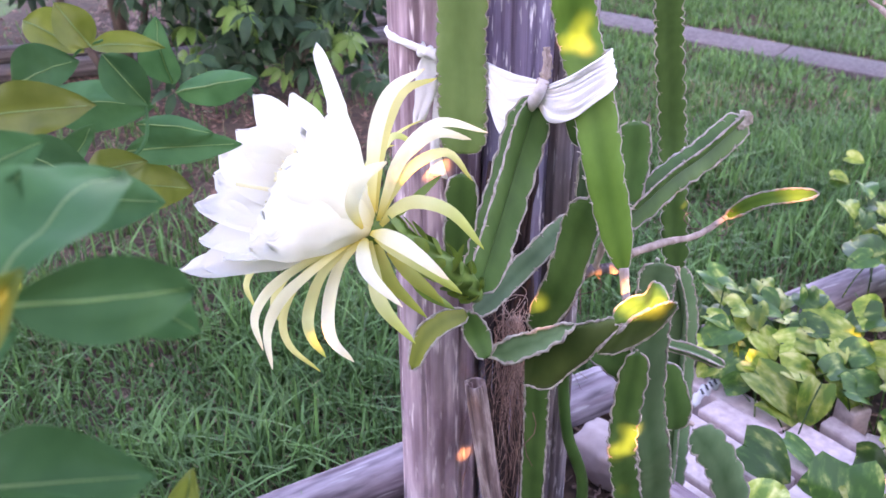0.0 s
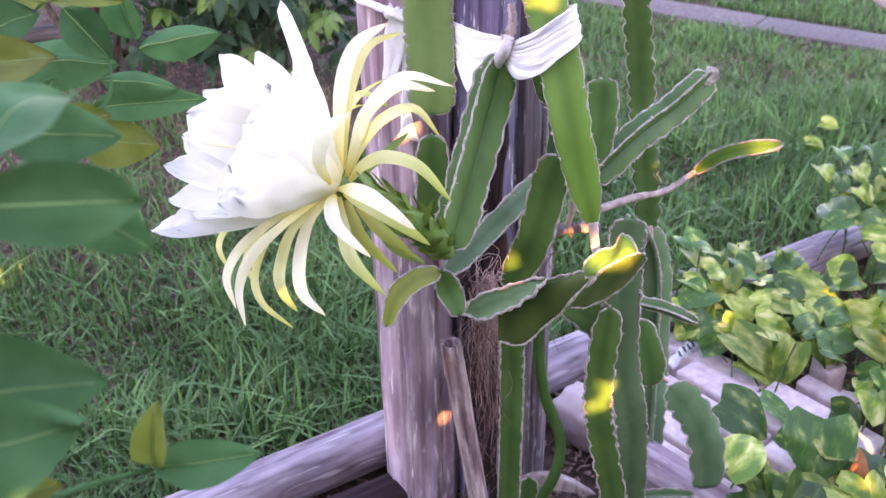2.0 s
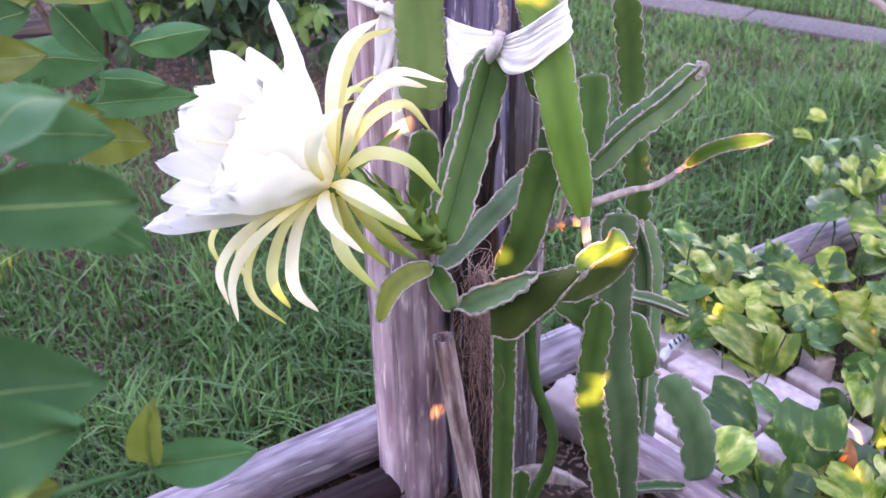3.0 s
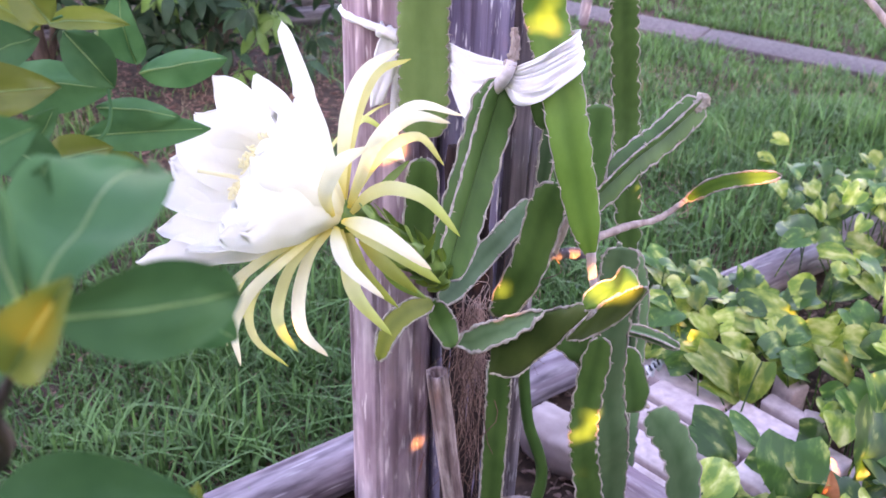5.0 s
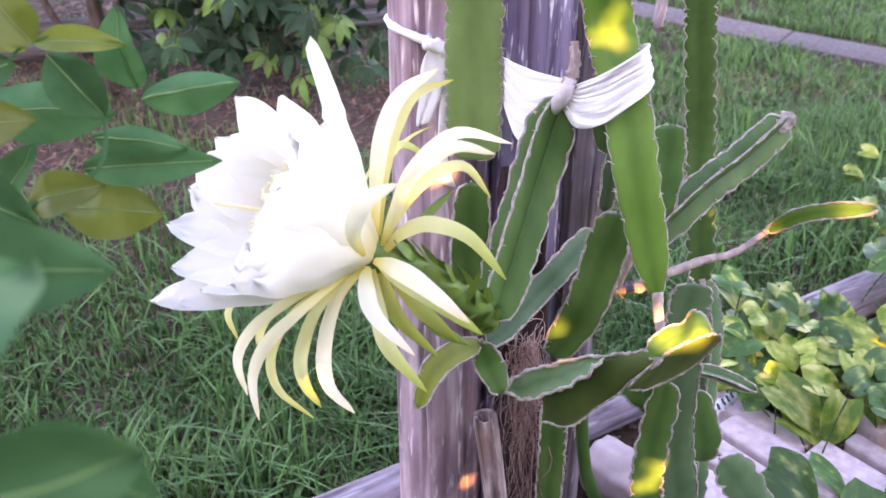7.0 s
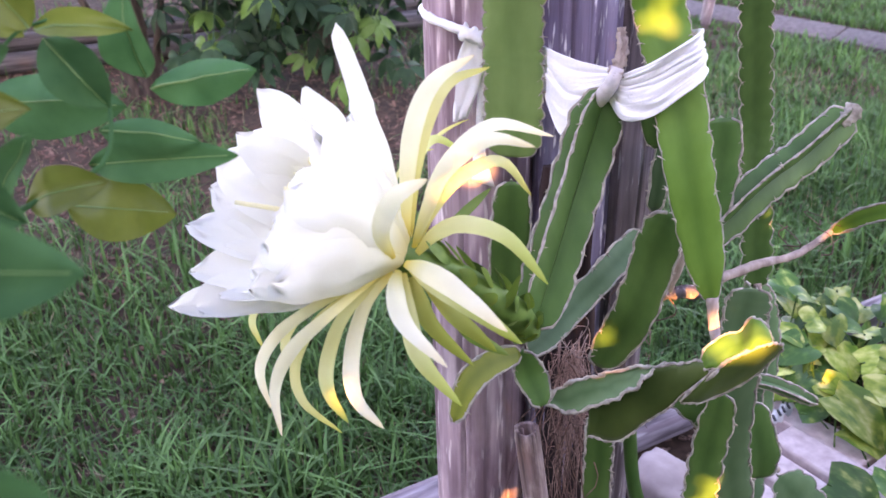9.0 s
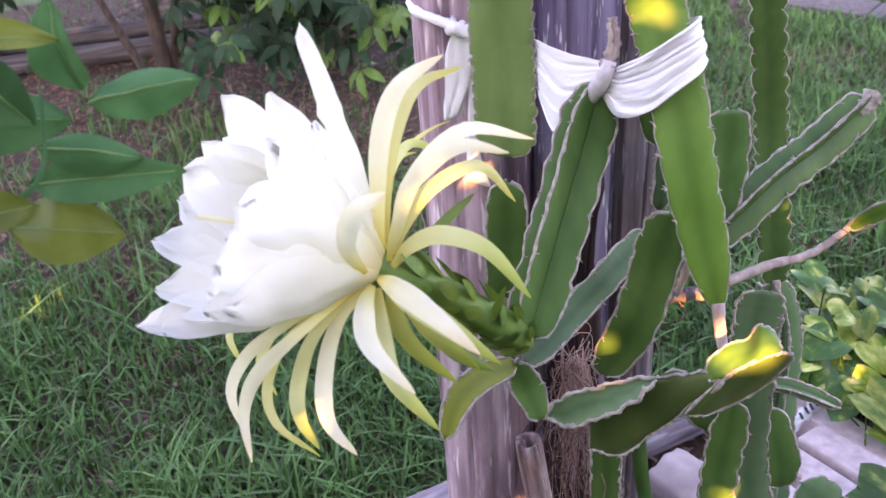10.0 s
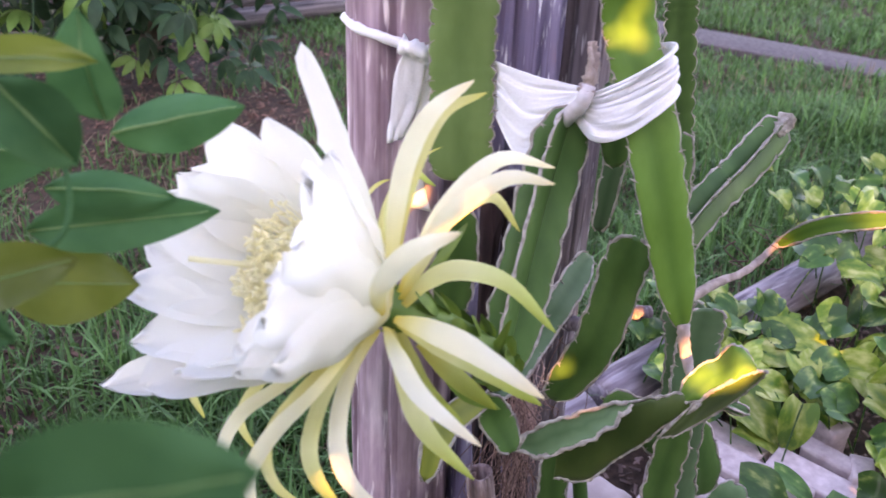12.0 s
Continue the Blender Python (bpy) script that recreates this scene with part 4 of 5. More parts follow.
def strip_petal(name, phi, chord, length, bend, width, material, start=0.0, ring=0.012, shape="petal", cup=0.2, wavy=0.08, seed=0, nu=22, nv=8, ragged=0.0, label="", tipw=0.04, twist=0):
    """A petal on an arc that leaves the flower's axis; chord: degrees between the axis and its tip; bend: half its turn in degrees."""
    out = UP * math.cos(radians(phi)) + NEAR * math.sin(radians(phi))
    side = AX.cross(out)
    b = radians(bend)
    arc = length * (b / math.sin(b) if abs(b) > 1e-3 else 1)
    p = J + AX * start + out * ring
    v, f = [], []
    for i in range(nu + 1):
        u = i / nu
        ang = radians(chord) + b * (2 * u - 1)
        step = arc / nu if i else 0
        mid = radians(chord) + b * (2 * (u - 0.5 / nu) - 1)
        p = p + (AX * math.cos(mid) + out * math.sin(mid)) * step
        nrm = AX * math.sin(ang) - out * math.cos(ang)
        tg = AX * math.cos(ang) + out * math.sin(ang)
        if shape == "petal":
            w = min(1, 0.30 + 1.3 * u) * max(0.0, 1 - max(0, (u - 0.60) / 0.40) ** 2.6) ** 0.55
        elif shape == "strap":
            w = (1 - 0.25 * u) * max(0.0, 1 - max(0, (u - 0.88) / 0.12) ** 2.2) ** 0.5 + 0.22 * max(0, 1 - abs(u - 0.64) / 0.03)
        else:
            w = min(1, 0.75 + 0.8 * u) * max(0.0, 1 - u ** 2.6) ** 0.75
        w = max(w, tipw if i < nu else tipw * 0.4)
        tw = radians(twist * min(1, 0.35 + 1.6 * u))
        sd = side * math.cos(tw) + nrm * math.sin(tw)
        for j in range(nv + 1):
            x = 2 * j / nv - 1
            q = p + sd * (x * w * width / 2) + nrm * (cup * width * x * x * w) + nrm * (wavy * width * noise.noise((u * 5 + seed, x * 2, seed * 1.7)) * min(1, u * 2))
            if ragged and u > 0.7:
                q -= tg * (ragged * length * max(0, noise.noise((x * 3.5, seed, 2)) + 0.3) * (u - 0.7) / 0.3)
            v.append(q)
    for i in range(nu):
        for j in range(nv):
            a = i * (nv + 1) + j
            f.append((a, a + 1, a + nv + 2, a + nv + 1))
    ob = under(part(name, (v, [], f), material, label=label), flower)
    add_s(ob, nu, nv)
    return ob


# inner petals: phi, chord, length, width, twist
for i, (phi, chord, length, width, twist) in enumerate((
        (0, 49, 0.18, 0.022, 55), (-2, 34, 0.149, 0.036, 35), (-26, 26, 0.174, 0.052, 30), (-50, 18, 0.166, 0.058, 0), (-80, 19, 0.175, 0.06, 0), (-99, 22, 0.176, 0.06, 0), (-130, 20, 0.18, 0.05, 0), (-161, 25, 0.168, 0.056, -20), (-157, 36, 0.195, 0.034, -40), (-180, 32, 0.167, 0.05, -40), (162, 30, 0.145, 0.052, -30), (119, 42, 0.150, 0.054, 0), (109, 50, 0.156, 0.054, 0), (98, 45, 0.162, 0.056, 0), (81, 45, 0.160, 0.056, 0), (53, 41, 0.148, 0.054, 0), (24, 43, 0.119, 0.048, 20), (-35, 32, 0.145, 0.056, 0), (-88, 28, 0.155, 0.056, 0), (-139, 31, 0.153, 0.056, 0), (114, 40, 0.140, 0.05, 0), (91, 43, 0.146, 0.05, 0), (58, 38, 0.112, 0.05, 0), (180, 32, 0.138, 0.055, 0), (-110, 34, 0.164, 0.055, 0), (-60, 30, 0.16, 0.055, 0))):
    strip_petal("petal", phi, chord, length, -11 if i else -3, width, PETAL, -0.004 if i < 17 else 0.004, 0.009, "petal" if i else "strap", 0.20, 0.10, i + 1, ragged=0.09 if i % 3 == 0 else 0.05, twist=twist, tipw=0.16)
# outer, recurved sepals, each along its own curve from the throat of the flower


def sepal(pts, width, material, seed, label="", cup=0.30, face=(0.1, -0.80, 0.60), nu=20, nv=6):
    """A narrow pointed sepal: a cupped ribbon along a curve, turned towards face and away from the flower's axis."""
    line = curve_points(pts, nu)
    v, f = [], []
    for i, (t, side, nrm) in enumerate(frames(line, face)):
        u = i / nu
        w = 0.41 * width * (0.26 + 0.74 * math.sin(math.pi * min(1, u * 1.5) * 0.5)) * (1 - u ** 3.2) ** 0.75 + 0.0004
        roll = radians(26 * noise.noise((u * 1.6, seed * 2.3, 4.1)) + 14 * math.sin(seed * 1.9))
        a, b = side * math.cos(roll) + nrm * math.sin(roll), nrm * math.cos(roll) - side * math.sin(roll)
        for j in range(nv + 1):
            x = 2 * j / nv - 1
            dip = cup * w * (x * x - 0.4) + 0.10 * w * math.cos(3 * math.pi * x) * (1 - u)
            v.append(line[i] + a * (x * w * (1 + 0.05 * noise.noise((u * 9, x * 2, seed)))) - b * dip)
    for i in range(nu):
        for j in range(nv):
            c = i * (nv + 1) + j
            f.append((c, c + 1, c + nv + 2, c + nv + 1))
    ob = under(part("sepal", (v, [], f), material, label=label), flower)
    add_s(ob, nu, nv)
    return ob


sepal([(0.004, 1.150, 0.770), (0.006, 1.150, 0.820), (0.013, 1.150, 0.866), (0.028, 1.150, 0.899), (0.056, 1.166, 0.913)], 0.0195, SEPAL, 1)
sepal([(0.006, 1.156, 0.770), (0.012, 1.158, 0.825), (0.022, 1.160, 0.866), (0.038, 1.166, 0.893), (0.067, 1.180, 0.899)], 0.015, SEPAL_YELLOW, 2)
sepal([(0.010, 1.150, 0.768), (0.022, 1.138, 0.808), (0.038, 1.132, 0.846), (0.071, 1.141, 0.871), (0.115, 1.172, 0.848)], 0.016, SEPAL, 3)
sepal([(0.010, 1.142, 0.768), (0.022, 1.126, 0.808), (0.036, 1.116, 0.846), (0.067, 1.108, 0.874), (0.099, 1.114, 0.866)], 0.016, SEPAL, 4)
sepal([(0.012, 1.152, 0.766), (0.022, 1.156, 0.790), (0.043, 1.163, 0.817), (0.076, 1.184, 0.822), (0.101, 1.195, 0.786)], 0.015, SEPAL_YELLOW, 5)
sepal([(0.012, 1.142, 0.763), (0.028, 1.145, 0.780), (0.050, 1.145, 0.788), (0.082, 1.137, 0.780), (0.112, 1.117, 0.752)], 0.020, SEPAL_TIP, 6)
sepal([(0.004, 1.126, 0.764), (0.021, 1.088, 0.782), (0.045, 1.056, 0.787), (0.081, 1.027, 0.773)], 0.021, SEPAL, 7)
sepal([(0.008, 1.130, 0.757), (0.024, 1.100, 0.767), (0.050, 1.078, 0.762), (0.092, 1.066, 0.734)], 0.023, SEPAL_TIP, 8)
sepal([(-0.001, 1.127, 0.757), (0.002, 1.080, 0.770), (0.012, 1.038, 0.771), (0.042, 1.010, 0.756)], 0.020, SEPAL, 9)
sepal([(0.002, 1.132, 0.752), (0.008, 1.098, 0.738), (0.018, 1.070, 0.718), (0.049, 1.053, 0.687)], 0.019, SEPAL_TIP, 10)
sepal([(0.008, 1.138, 0.750), (0.014, 1.126, 0.732), (0.025, 1.120, 0.708), (0.056, 1.130, 0.664)], 0.018, SEPAL_OLIVE, 11)
sepal([(-0.006, 1.132, 0.752), (-0.026, 1.108, 0.736), (-0.036, 1.088, 0.700), (-0.030, 1.064, 0.682), (-0.008, 1.044, 0.672)], 0.017, SEPAL, 12)
sepal([(-0.010, 1.132, 0.752), (-0.040, 1.098, 0.735), (-0.054, 1.084, 0.700), (-0.050, 1.064, 0.686), (-0.034, 1.045, 0.676)], 0.015, SEPAL_TIP, 13)
sepal([(-0.014, 1.132, 0.750), (-0.056, 1.096, 0.736), (-0.082, 1.100, 0.688), (-0.078, 1.092, 0.655), (-0.050, 1.094, 0.622)], 0.011, SEPAL_YELLOW, 14)
sepal([(-0.014, 1.132, 0.752), (-0.048, 1.078, 0.748), (-0.077, 1.068, 0.722), (-0.093, 1.070, 0.684), (-0.087, 1.052, 0.656)], 0.014, SEPAL, 15)
sepal([(-0.018, 1.132, 0.752), (-0.066, 1.100, 0.738), (-0.098, 1.110, 0.705), (-0.112, 1.102, 0.678), (-0.104, 1.090, 0.650)], 0.013, SEPAL, 16)
sepal([(-0.040, 1.150, 0.742), (-0.110, 1.166, 0.708), (-0.140, 1.190, 0.665), (-0.134, 1.190, 0.634)], 0.010, SEPAL_YELLOW, 17)
sepal([(-0.030, 1.150, 0.744), (-0.080, 1.150, 0.706), (-0.103, 1.150, 0.668), (-0.094, 1.148, 0.636)], 0.010, SEPAL_YELLOW, 18)
sepal([(-0.004, 1.122, 0.770), (-0.008, 1.092, 0.810), (0.006, 1.064, 0.852), (0.030, 1.044, 0.876)], 0.019, SEPAL, 19)
sepal([(0.004, 1.160, 0.768), (0.006, 1.195, 0.805), (0.022, 1.222, 0.823), (0.047, 1.250, 0.796)], 0.010, SEPAL_TIP, 20)
sepal([(0.020, 1.165, 0.754), (0.045, 1.192, 0.769), (0.068, 1.225, 0.777)], 0.011, SEPAL_GREEN, 21, "green lower sepal")
sepal([(0.034, 1.150, 0.740), (0.054, 1.160, 0.708), (0.080, 1.165, 0.702), (0.093, 1.165, 0.730)], 0.013, SEPAL_GREEN, 22, "green lower sepal")
sepal([(0.024, 1.140, 0.742), (0.040, 1.150, 0.716), (0.066, 1.158, 0.690)], 0.016, SEPAL_GREEN, 23, "green lower sepal")
sepal([(0.020, 1.124, 0.744), (0.044, 1.108, 0.726), (0.074, 1.110, 0.694)], 0.018, SEPAL_OLIVE, 24)
sepal([(0.030, 1.146, 0.730), (0.052, 1.128, 0.700), (0.084, 1.140, 0.668)], 0.016, SEPAL_GREEN, 25, "green lower sepal")
for i, (phi, chord, length) in enumerate(((-120, 86, 0.12), (-85, 92, 0.12), (-50, 92, 0.13), (-20, 96, 0.12))):
    strip_petal("sepal", phi, chord, length, 42, 0.014, SEPAL_YELLOW, -0.006, 0.010, "sepal", 0.34, 0.05, i + 40, 18, 6)
# tube with scales
TB = Vector((0.106, 1.228, 0.628))
line = curve_points([J + AX * 0.012, J - AX * 0.035, J - AX * 0.085 + Vector((0.005, 0.02, -0.03)), TB], 30)
prof = [0.013, 0.016, 0.0135, 0.012, 0.012, 0.0135, 0.0145, 0.013, 0.009]
rr = [np.interp(i / 30 * (len(prof) - 1), range(len(prof)), prof) for i in range(31)]
under(part("flower_tube", tube(line, [float(q) for q in rr], 20, 0.03, 3), TUBE, label="green scaly flower tube"), flower)
fr = frames(line, FACE)
for i in range(44):
    k = 9 + int(i * 0.46)
    k = min(k, 28)
    a = i * 2.4
    t, s, n3 = fr[k]
    out = s * math.cos(a) + n3 * math.sin(a)
    b0 = line[k] + out * (rr[k] - 0.001)
    Ls = 0.034 - 0.0004 * i
    tip = b0 - t * Ls + out * 0.010
    ob = under(part("scale", blade_mesh(b0, tip, 0.013, out, 0.06, -0.1, nu=6, nv=4), SEPAL_GREEN if i % 3 else TUBE), flower)
    add_s(ob, 6, 4)
# stamens and style
rng = random.Random(5)
bits, heads = [], []
for i in range(500):
    a, sp = rng.uniform(0, 2 * math.pi), radians(rng.uniform(4, 30))
    dv = AX * math.cos(sp) + (UP * math.cos(a) + NEAR * math.sin(a)) * math.sin(sp)
    L = rng.uniform(0.062, 0.094)
    p0, p1 = J + AX * 0.015, J + AX * 0.01 + dv * L
    bits.append(tube(curve_points([p0, p0.lerp(p1, 0.5) + (UP * math.cos(a) + NEAR * math.sin(a)) * 0.006, p1], 5), 0.0005, 3))
    q = Vector([rng.gauss(0, 1) for _ in range(3)]).normalized() * 0.0030
    heads.append(tube([p1 - q, p1 + NEAR * 0.0004, p1 + q], [0.0008, 0.0015, 0.0008], 5))
tagged(under(part("stamen", merge(bits), STAMEN, label="bundle of pale yellow stamens"), flower), kind="stuff")
tagged(under(part("anther", merge(heads), STAMEN, label="pale yellow anthers"), flower), kind="stuff")
rod(flower, "style", [J, J + AX * 0.08, J + AX * 0.135 - UP * 0.01], (0.0022, 0.0018), STAMEN, 8, 12, 0, 1, "thick pale style")

# ---- cloth tie ----
tie = thing("cloth_tie", "torn white cloth strip knotted round post and cactus", "cloth", (0.16, 1.36, 0.85))


def cloth(top, bottom, n, m, folds, seed, name="cloth_band", creases=()):
    """A hanging strip between two edges; creases: where a sharp fold starts and ends across it, its depth and width."""
    a, b = curve_points(top, n), curve_points(bottom, n)
    v, f = [], []
    for i in range(n + 1):
        for j in range(m + 1):
            u, q = i / n, j / m
            p = a[i].lerp(b[i], q)
            k = math.sin(q * folds * math.pi * (1 - 0.3 * u) + 6 * noise.noise((u * 2, q * 2, seed))) * (0.0062 if seed == 2 else 0.0026) * (0.6 + noise.noise((u * 3, q * 3, seed + 7))) + 0.004 * noise.noise((u * 5, q * 6, seed)) + 0.0012 * noise.noise((u * 4, q * 26, seed + 3))
            for q0, q1, deep, wide in creases:
                far = (q - q0 - (q1 - q0) * u + 0.03 * noise.noise((u * 4, q0 * 9, seed))) / wide
                k -= deep * math.exp(-abs(far)) * (1 if far > 0 else 0.4 + 0.6 * math.exp(2 * far)) * min(1, 4 * (1.05 - u))
            p += Vector((0.1, -0.86, 0.5)) * (k * (0.4 + 0.6 * u) + (0.006 * math.sin(math.pi * u) if seed == 2 else 0))
            v.append(p)
    for i in range(n):
        for j in range(m):
            c = i * (m + 1) + j
            f.append((c, c + 1, c + m + 2, c + m + 1))
    ob = under(part(name, (v, [], f), CLOTH), tie)
    s = ob.modifiers.new("thick", "SOLIDIFY")
    s.thickness = 0.0016
    return ob


cloth([(0.100, 1.433, 0.840), (0.114, 1.401, 0.840), (0.140, 1.358, 0.843), (0.176, 1.330, 0.842)], [(0.100, 1.433, 0.809), (0.116, 1.397, 0.795), (0.136, 1.350, 0.768), (0.172, 1.332, 0.815)], 60, 60, 0.7, 1, creases=((0.02, 0.62, 0.007, 0.05), (0.03, 0.16, 0.004, 0.04)))
cloth([(0.172, 1.327, 0.838), (0.184, 1.311, 0.845), (0.206, 1.310, 0.856), (0.226, 1.304, 0.872), (0.242, 1.313, 0.880), (0.250, 1.338, 0.876), (0.240, 1.360, 0.865)],
      [(0.172, 1.327, 0.815), (0.184, 1.308, 0.802), (0.206, 1.303, 0.807), (0.228, 1.297, 0.828), (0.249, 1.309, 0.840), (0.258, 1.338, 0.841), (0.248, 1.360, 0.835)], 80, 90, 5, 2, creases=((0.10, 0.30, 0.007, 0.035), (0.18, 0.50, 0.008, 0.035), (0.28, 0.68, 0.005, 0.04), (0.05, 0.14, 0.005, 0.03), (0.6, 0.86, 0.003, 0.06)))
rod(tie, "strap", [(-0.008, 1.511, 0.844), (0.001, 1.475, 0.846), (0.022, 1.447, 0.846), (0.048, 1.436, 0.840), (0.061, 1.436, 0.836), (0.100, 1.438, 0.848)], (0.0045, 0.005), CLOTH, 8, 24, 0.25, 1, "twisted white strap")
rod(tie, "knot", [(0.038, 1.430, 0.845), (0.054, 1.422, 0.841), (0.065, 1.426, 0.829)], (0.0075, 0.006), CLOTH, 10, 14, 0.35, 2)
cloth([(0.042, 1.428, 0.841), (0.034, 1.431, 0.822), (0.031, 1.433, 0.796), (0.029, 1.435, 0.770), (0.028, 1.436, 0.746)], [(0.061, 1.424, 0.838), (0.059, 1.426, 0.817), (0.057, 1.428, 0.796), (0.050, 1.430, 0.775), (0.041, 1.432, 0.753)], 24, 8, 2, 3, "strap_end")
cloth([(0.052, 1.427, 0.836), (0.055, 1.431, 0.801), (0.052, 1.434, 0.755), (0.049, 1.435, 0.713), (0.046, 1.436, 0.678)], [(0.067, 1.426, 0.829), (0.069, 1.429, 0.798), (0.061, 1.432, 0.755), (0.061, 1.433, 0.713), (0.071, 1.434, 0.672)], 28, 6, 2, 4, "strap_end")

# ---- citrus shrub close to the path of the eye ----
shrub = thing("citrus_shrub", "glossy green citrus shrub with a few olive leaves", "shrub", (-0.16, 0.70, 0))
rod(shrub, "branch", [(-0.20, 0.70, 0.0), (-0.19, 0.68, 0.5), (-0.15, 0.66, 0.86), (-0.092, 0.62, 0.954), (-0.080, 0.600, 0.990), (-0.068, 0.592, 1.012), (-0.058, 0.592, 1.034)], (0.006, 0.0009), BARK, 8, 40, 0.05, 1)
rod(shrub, "branch", [(-0.19, 0.68, 0.5), (-0.16, 0.70, 0.85), (-0.11, 0.66, 0.985), (-0.211, 0.945, 0.875), (-0.203, 0.988, 0.882), (-0.161, 1.021, 0.899), (-0.168, 1.065, 0.937)], (0.004, 0.001), LEAF, 8, 40, 0.05, 2, "thin green twig")
rod(shrub, "branch", [(-0.211, 0.945, 0.875), (-0.234, 0.970, 0.919), (-0.203, 1.021, 0.971), (-0.181, 1.031, 0.982)], (0.0015, 0.001), LEAF, 6, 20, 0.05, 3)
rod(shrub, "branch", [(-0.12, 0.66, 0.80), (-0.07, 0.63, 0.86), (-0.064, 0.720, 0.790)], (0.003, 0.0012), LEAF, 6, 20, 0.05, 4)
G, O = LEAF, LEAF_OLIVE
for i, (b, t, wd, m, turn, fold) in enumerate((
        ((-0.144, 1.070, 0.925), (-0.079, 1.077, 0.937), 0.030, G, 0.5, -0.25), ((-0.146, 1.070, 0.933), (-0.152, 1.063, 0.988), 0.035, G, -0.5, 0.15), ((-0.276, 1.097, 0.905), (-0.177, 1.097, 0.905), 0.046, G, 0.2, -0.2),
        ((-0.175, 1.009, 0.978), (-0.146, 1.009, 0.937), 0.032, G, 0.3, 0.2), ((-0.177, 1.057, 0.903), (-0.115, 1.057, 0.897), 0.024, G, 0.4, -0.25), ((-0.206, 0.970, 0.882), (-0.180, 0.970, 0.938), 0.032, G, -0.4, 0.15),
        ((-0.191, 1.062, 0.876), (-0.095, 1.062, 0.884), 0.030, G, 0.9, 0.1), ((-0.211, 1.057, 0.849), (-0.140, 1.057, 0.844), 0.044, O, 0.1, -0.1), ((-0.202, 0.996, 0.883), (-0.153, 0.996, 0.899), 0.030, O, 0.5, 0.1),
        ((-0.056, 0.594, 1.038), (-0.043, 0.682, 1.046), 0.046, G, -0.1, 0.10), ((-0.054, 0.592, 1.032), (-0.003, 0.640, 1.009), 0.031, G, 0.1, 0.12), ((-0.060, 0.592, 1.036), (-0.088, 0.650, 1.058), 0.026, G, -0.5, 0.2),
        ((-0.095, 0.600, 0.942), (-0.022, 0.600, 0.951), 0.043, G, 0.3, 0.1), ((-0.045, 0.654, 1.004), (-0.012, 0.654, 0.978), 0.025, G, 0.1, 0.1), ((-0.187, 1.021, 0.980), (-0.208, 1.021, 1.013), 0.030, O, 0.3, 0.2),
        ((-0.241, 1.035, 0.995), (-0.199, 1.035, 0.973), 0.033, O, 0.3, 0.2), ((-0.198, 1.047, 0.971), (-0.141, 1.047, 0.973), 0.019, O, 0.6, 0.2), ((-0.234, 0.984, 0.963), (-0.186, 0.984, 0.983), 0.041, G, -0.3, 0.1),
        ((-0.253, 0.958, 0.948), (-0.169, 0.958, 0.959), 0.041, O, 0.2, 0.1), ((-0.078, 0.638, 1.025), (-0.063, 0.638, 1.059), 0.015, G, 0.5, 0.2), ((-0.111, 0.639, 0.973), (-0.082, 0.639, 0.991), 0.032, G, 0.1, 0.1),
        ((-0.090, 0.580, 0.930), (-0.027, 0.580, 0.945), 0.048, G, 0.2, 0.1), ((-0.061, 0.720, 0.792), (0.000, 0.720, 0.800), 0.029, G, 0.3, 0.15), ((-0.061, 0.720, 0.792), (-0.054, 0.720, 0.838), 0.022, O, -0.2, 0.2),
        ((-0.090, 0.600, 0.888), (-0.052, 0.600, 0.896), 0.022, O, 0.2, 0.1), ((-0.066, 0.588, 1.016), (-0.046, 0.592, 1.046), 0.020, O, 0.0, 0.3), ((-0.114, 0.654, 1.005), (-0.086, 0.638, 1.037), 0.025, G, 0.0, 0.1), ((-0.160, 0.660, 0.900), (-0.117, 0.630, 0.950), 0.015, G, 0.0, 0.1), ((-0.118, 0.762, 0.984), (-0.060, 0.769, 0.980), 0.034, G, 0.2, 0.1), ((-0.150, 0.745, 1.000), (-0.108, 0.752, 1.022), 0.030, G, -0.2, 0.15), ((-0.205, 0.900, 0.950), (-0.150, 0.900, 0.925), 0.034, G, 0.1, 0.15))):
    face = Vector((0.05 + 0.5 * turn, -0.80, 0.60 + 0.2 * math.sin(i * 1.7)))
    verts, edges, faces = blade_mesh(b, t, wd, face, 0.07, fold * 1.6, 0.10, "leaf", 16, 8, 0.14, i)
    ob = under(part("leaf", (verts, edges, faces), m, label="olive-yellow leaf" if m is O else ""), shrub)
    rib = tube([verts[q * 9 + 4] + Vector((0, -0.0002, 0.0002)) for q in range(16)], [0.0007 - 0.00003 * q for q in range(16)], 5)
    under(part("midrib", rib, RIB), ob)
# bare twig reaching in above the bricks
rng = random.Random(3)
twig = thing("dry_branch", "bare pinkish dry twig with a looped tip", "twig", (0.60, 1.05, 0.0))
rod(twig, "shoot", [(0.62, 1.06, 0.0), (0.615, 1.06, 0.5), (0.56, 1.08, 0.84), (0.472, 1.135, 0.949), (0.450, 1.157, 0.972)], (0.006, 0.0025), TWIG, 8, 40, 0.1, 1)
rod(twig, "tip", [(0.450, 1.157, 0.972), (0.440, 1.158, 0.978), (0.443, 1.158, 0.986), (0.452, 1.157, 0.984), (0.452, 1.157, 0.975)], (0.0022, 0.0016), TWIG, 6, 20, 0.1, 1)

# ---- pothos ----


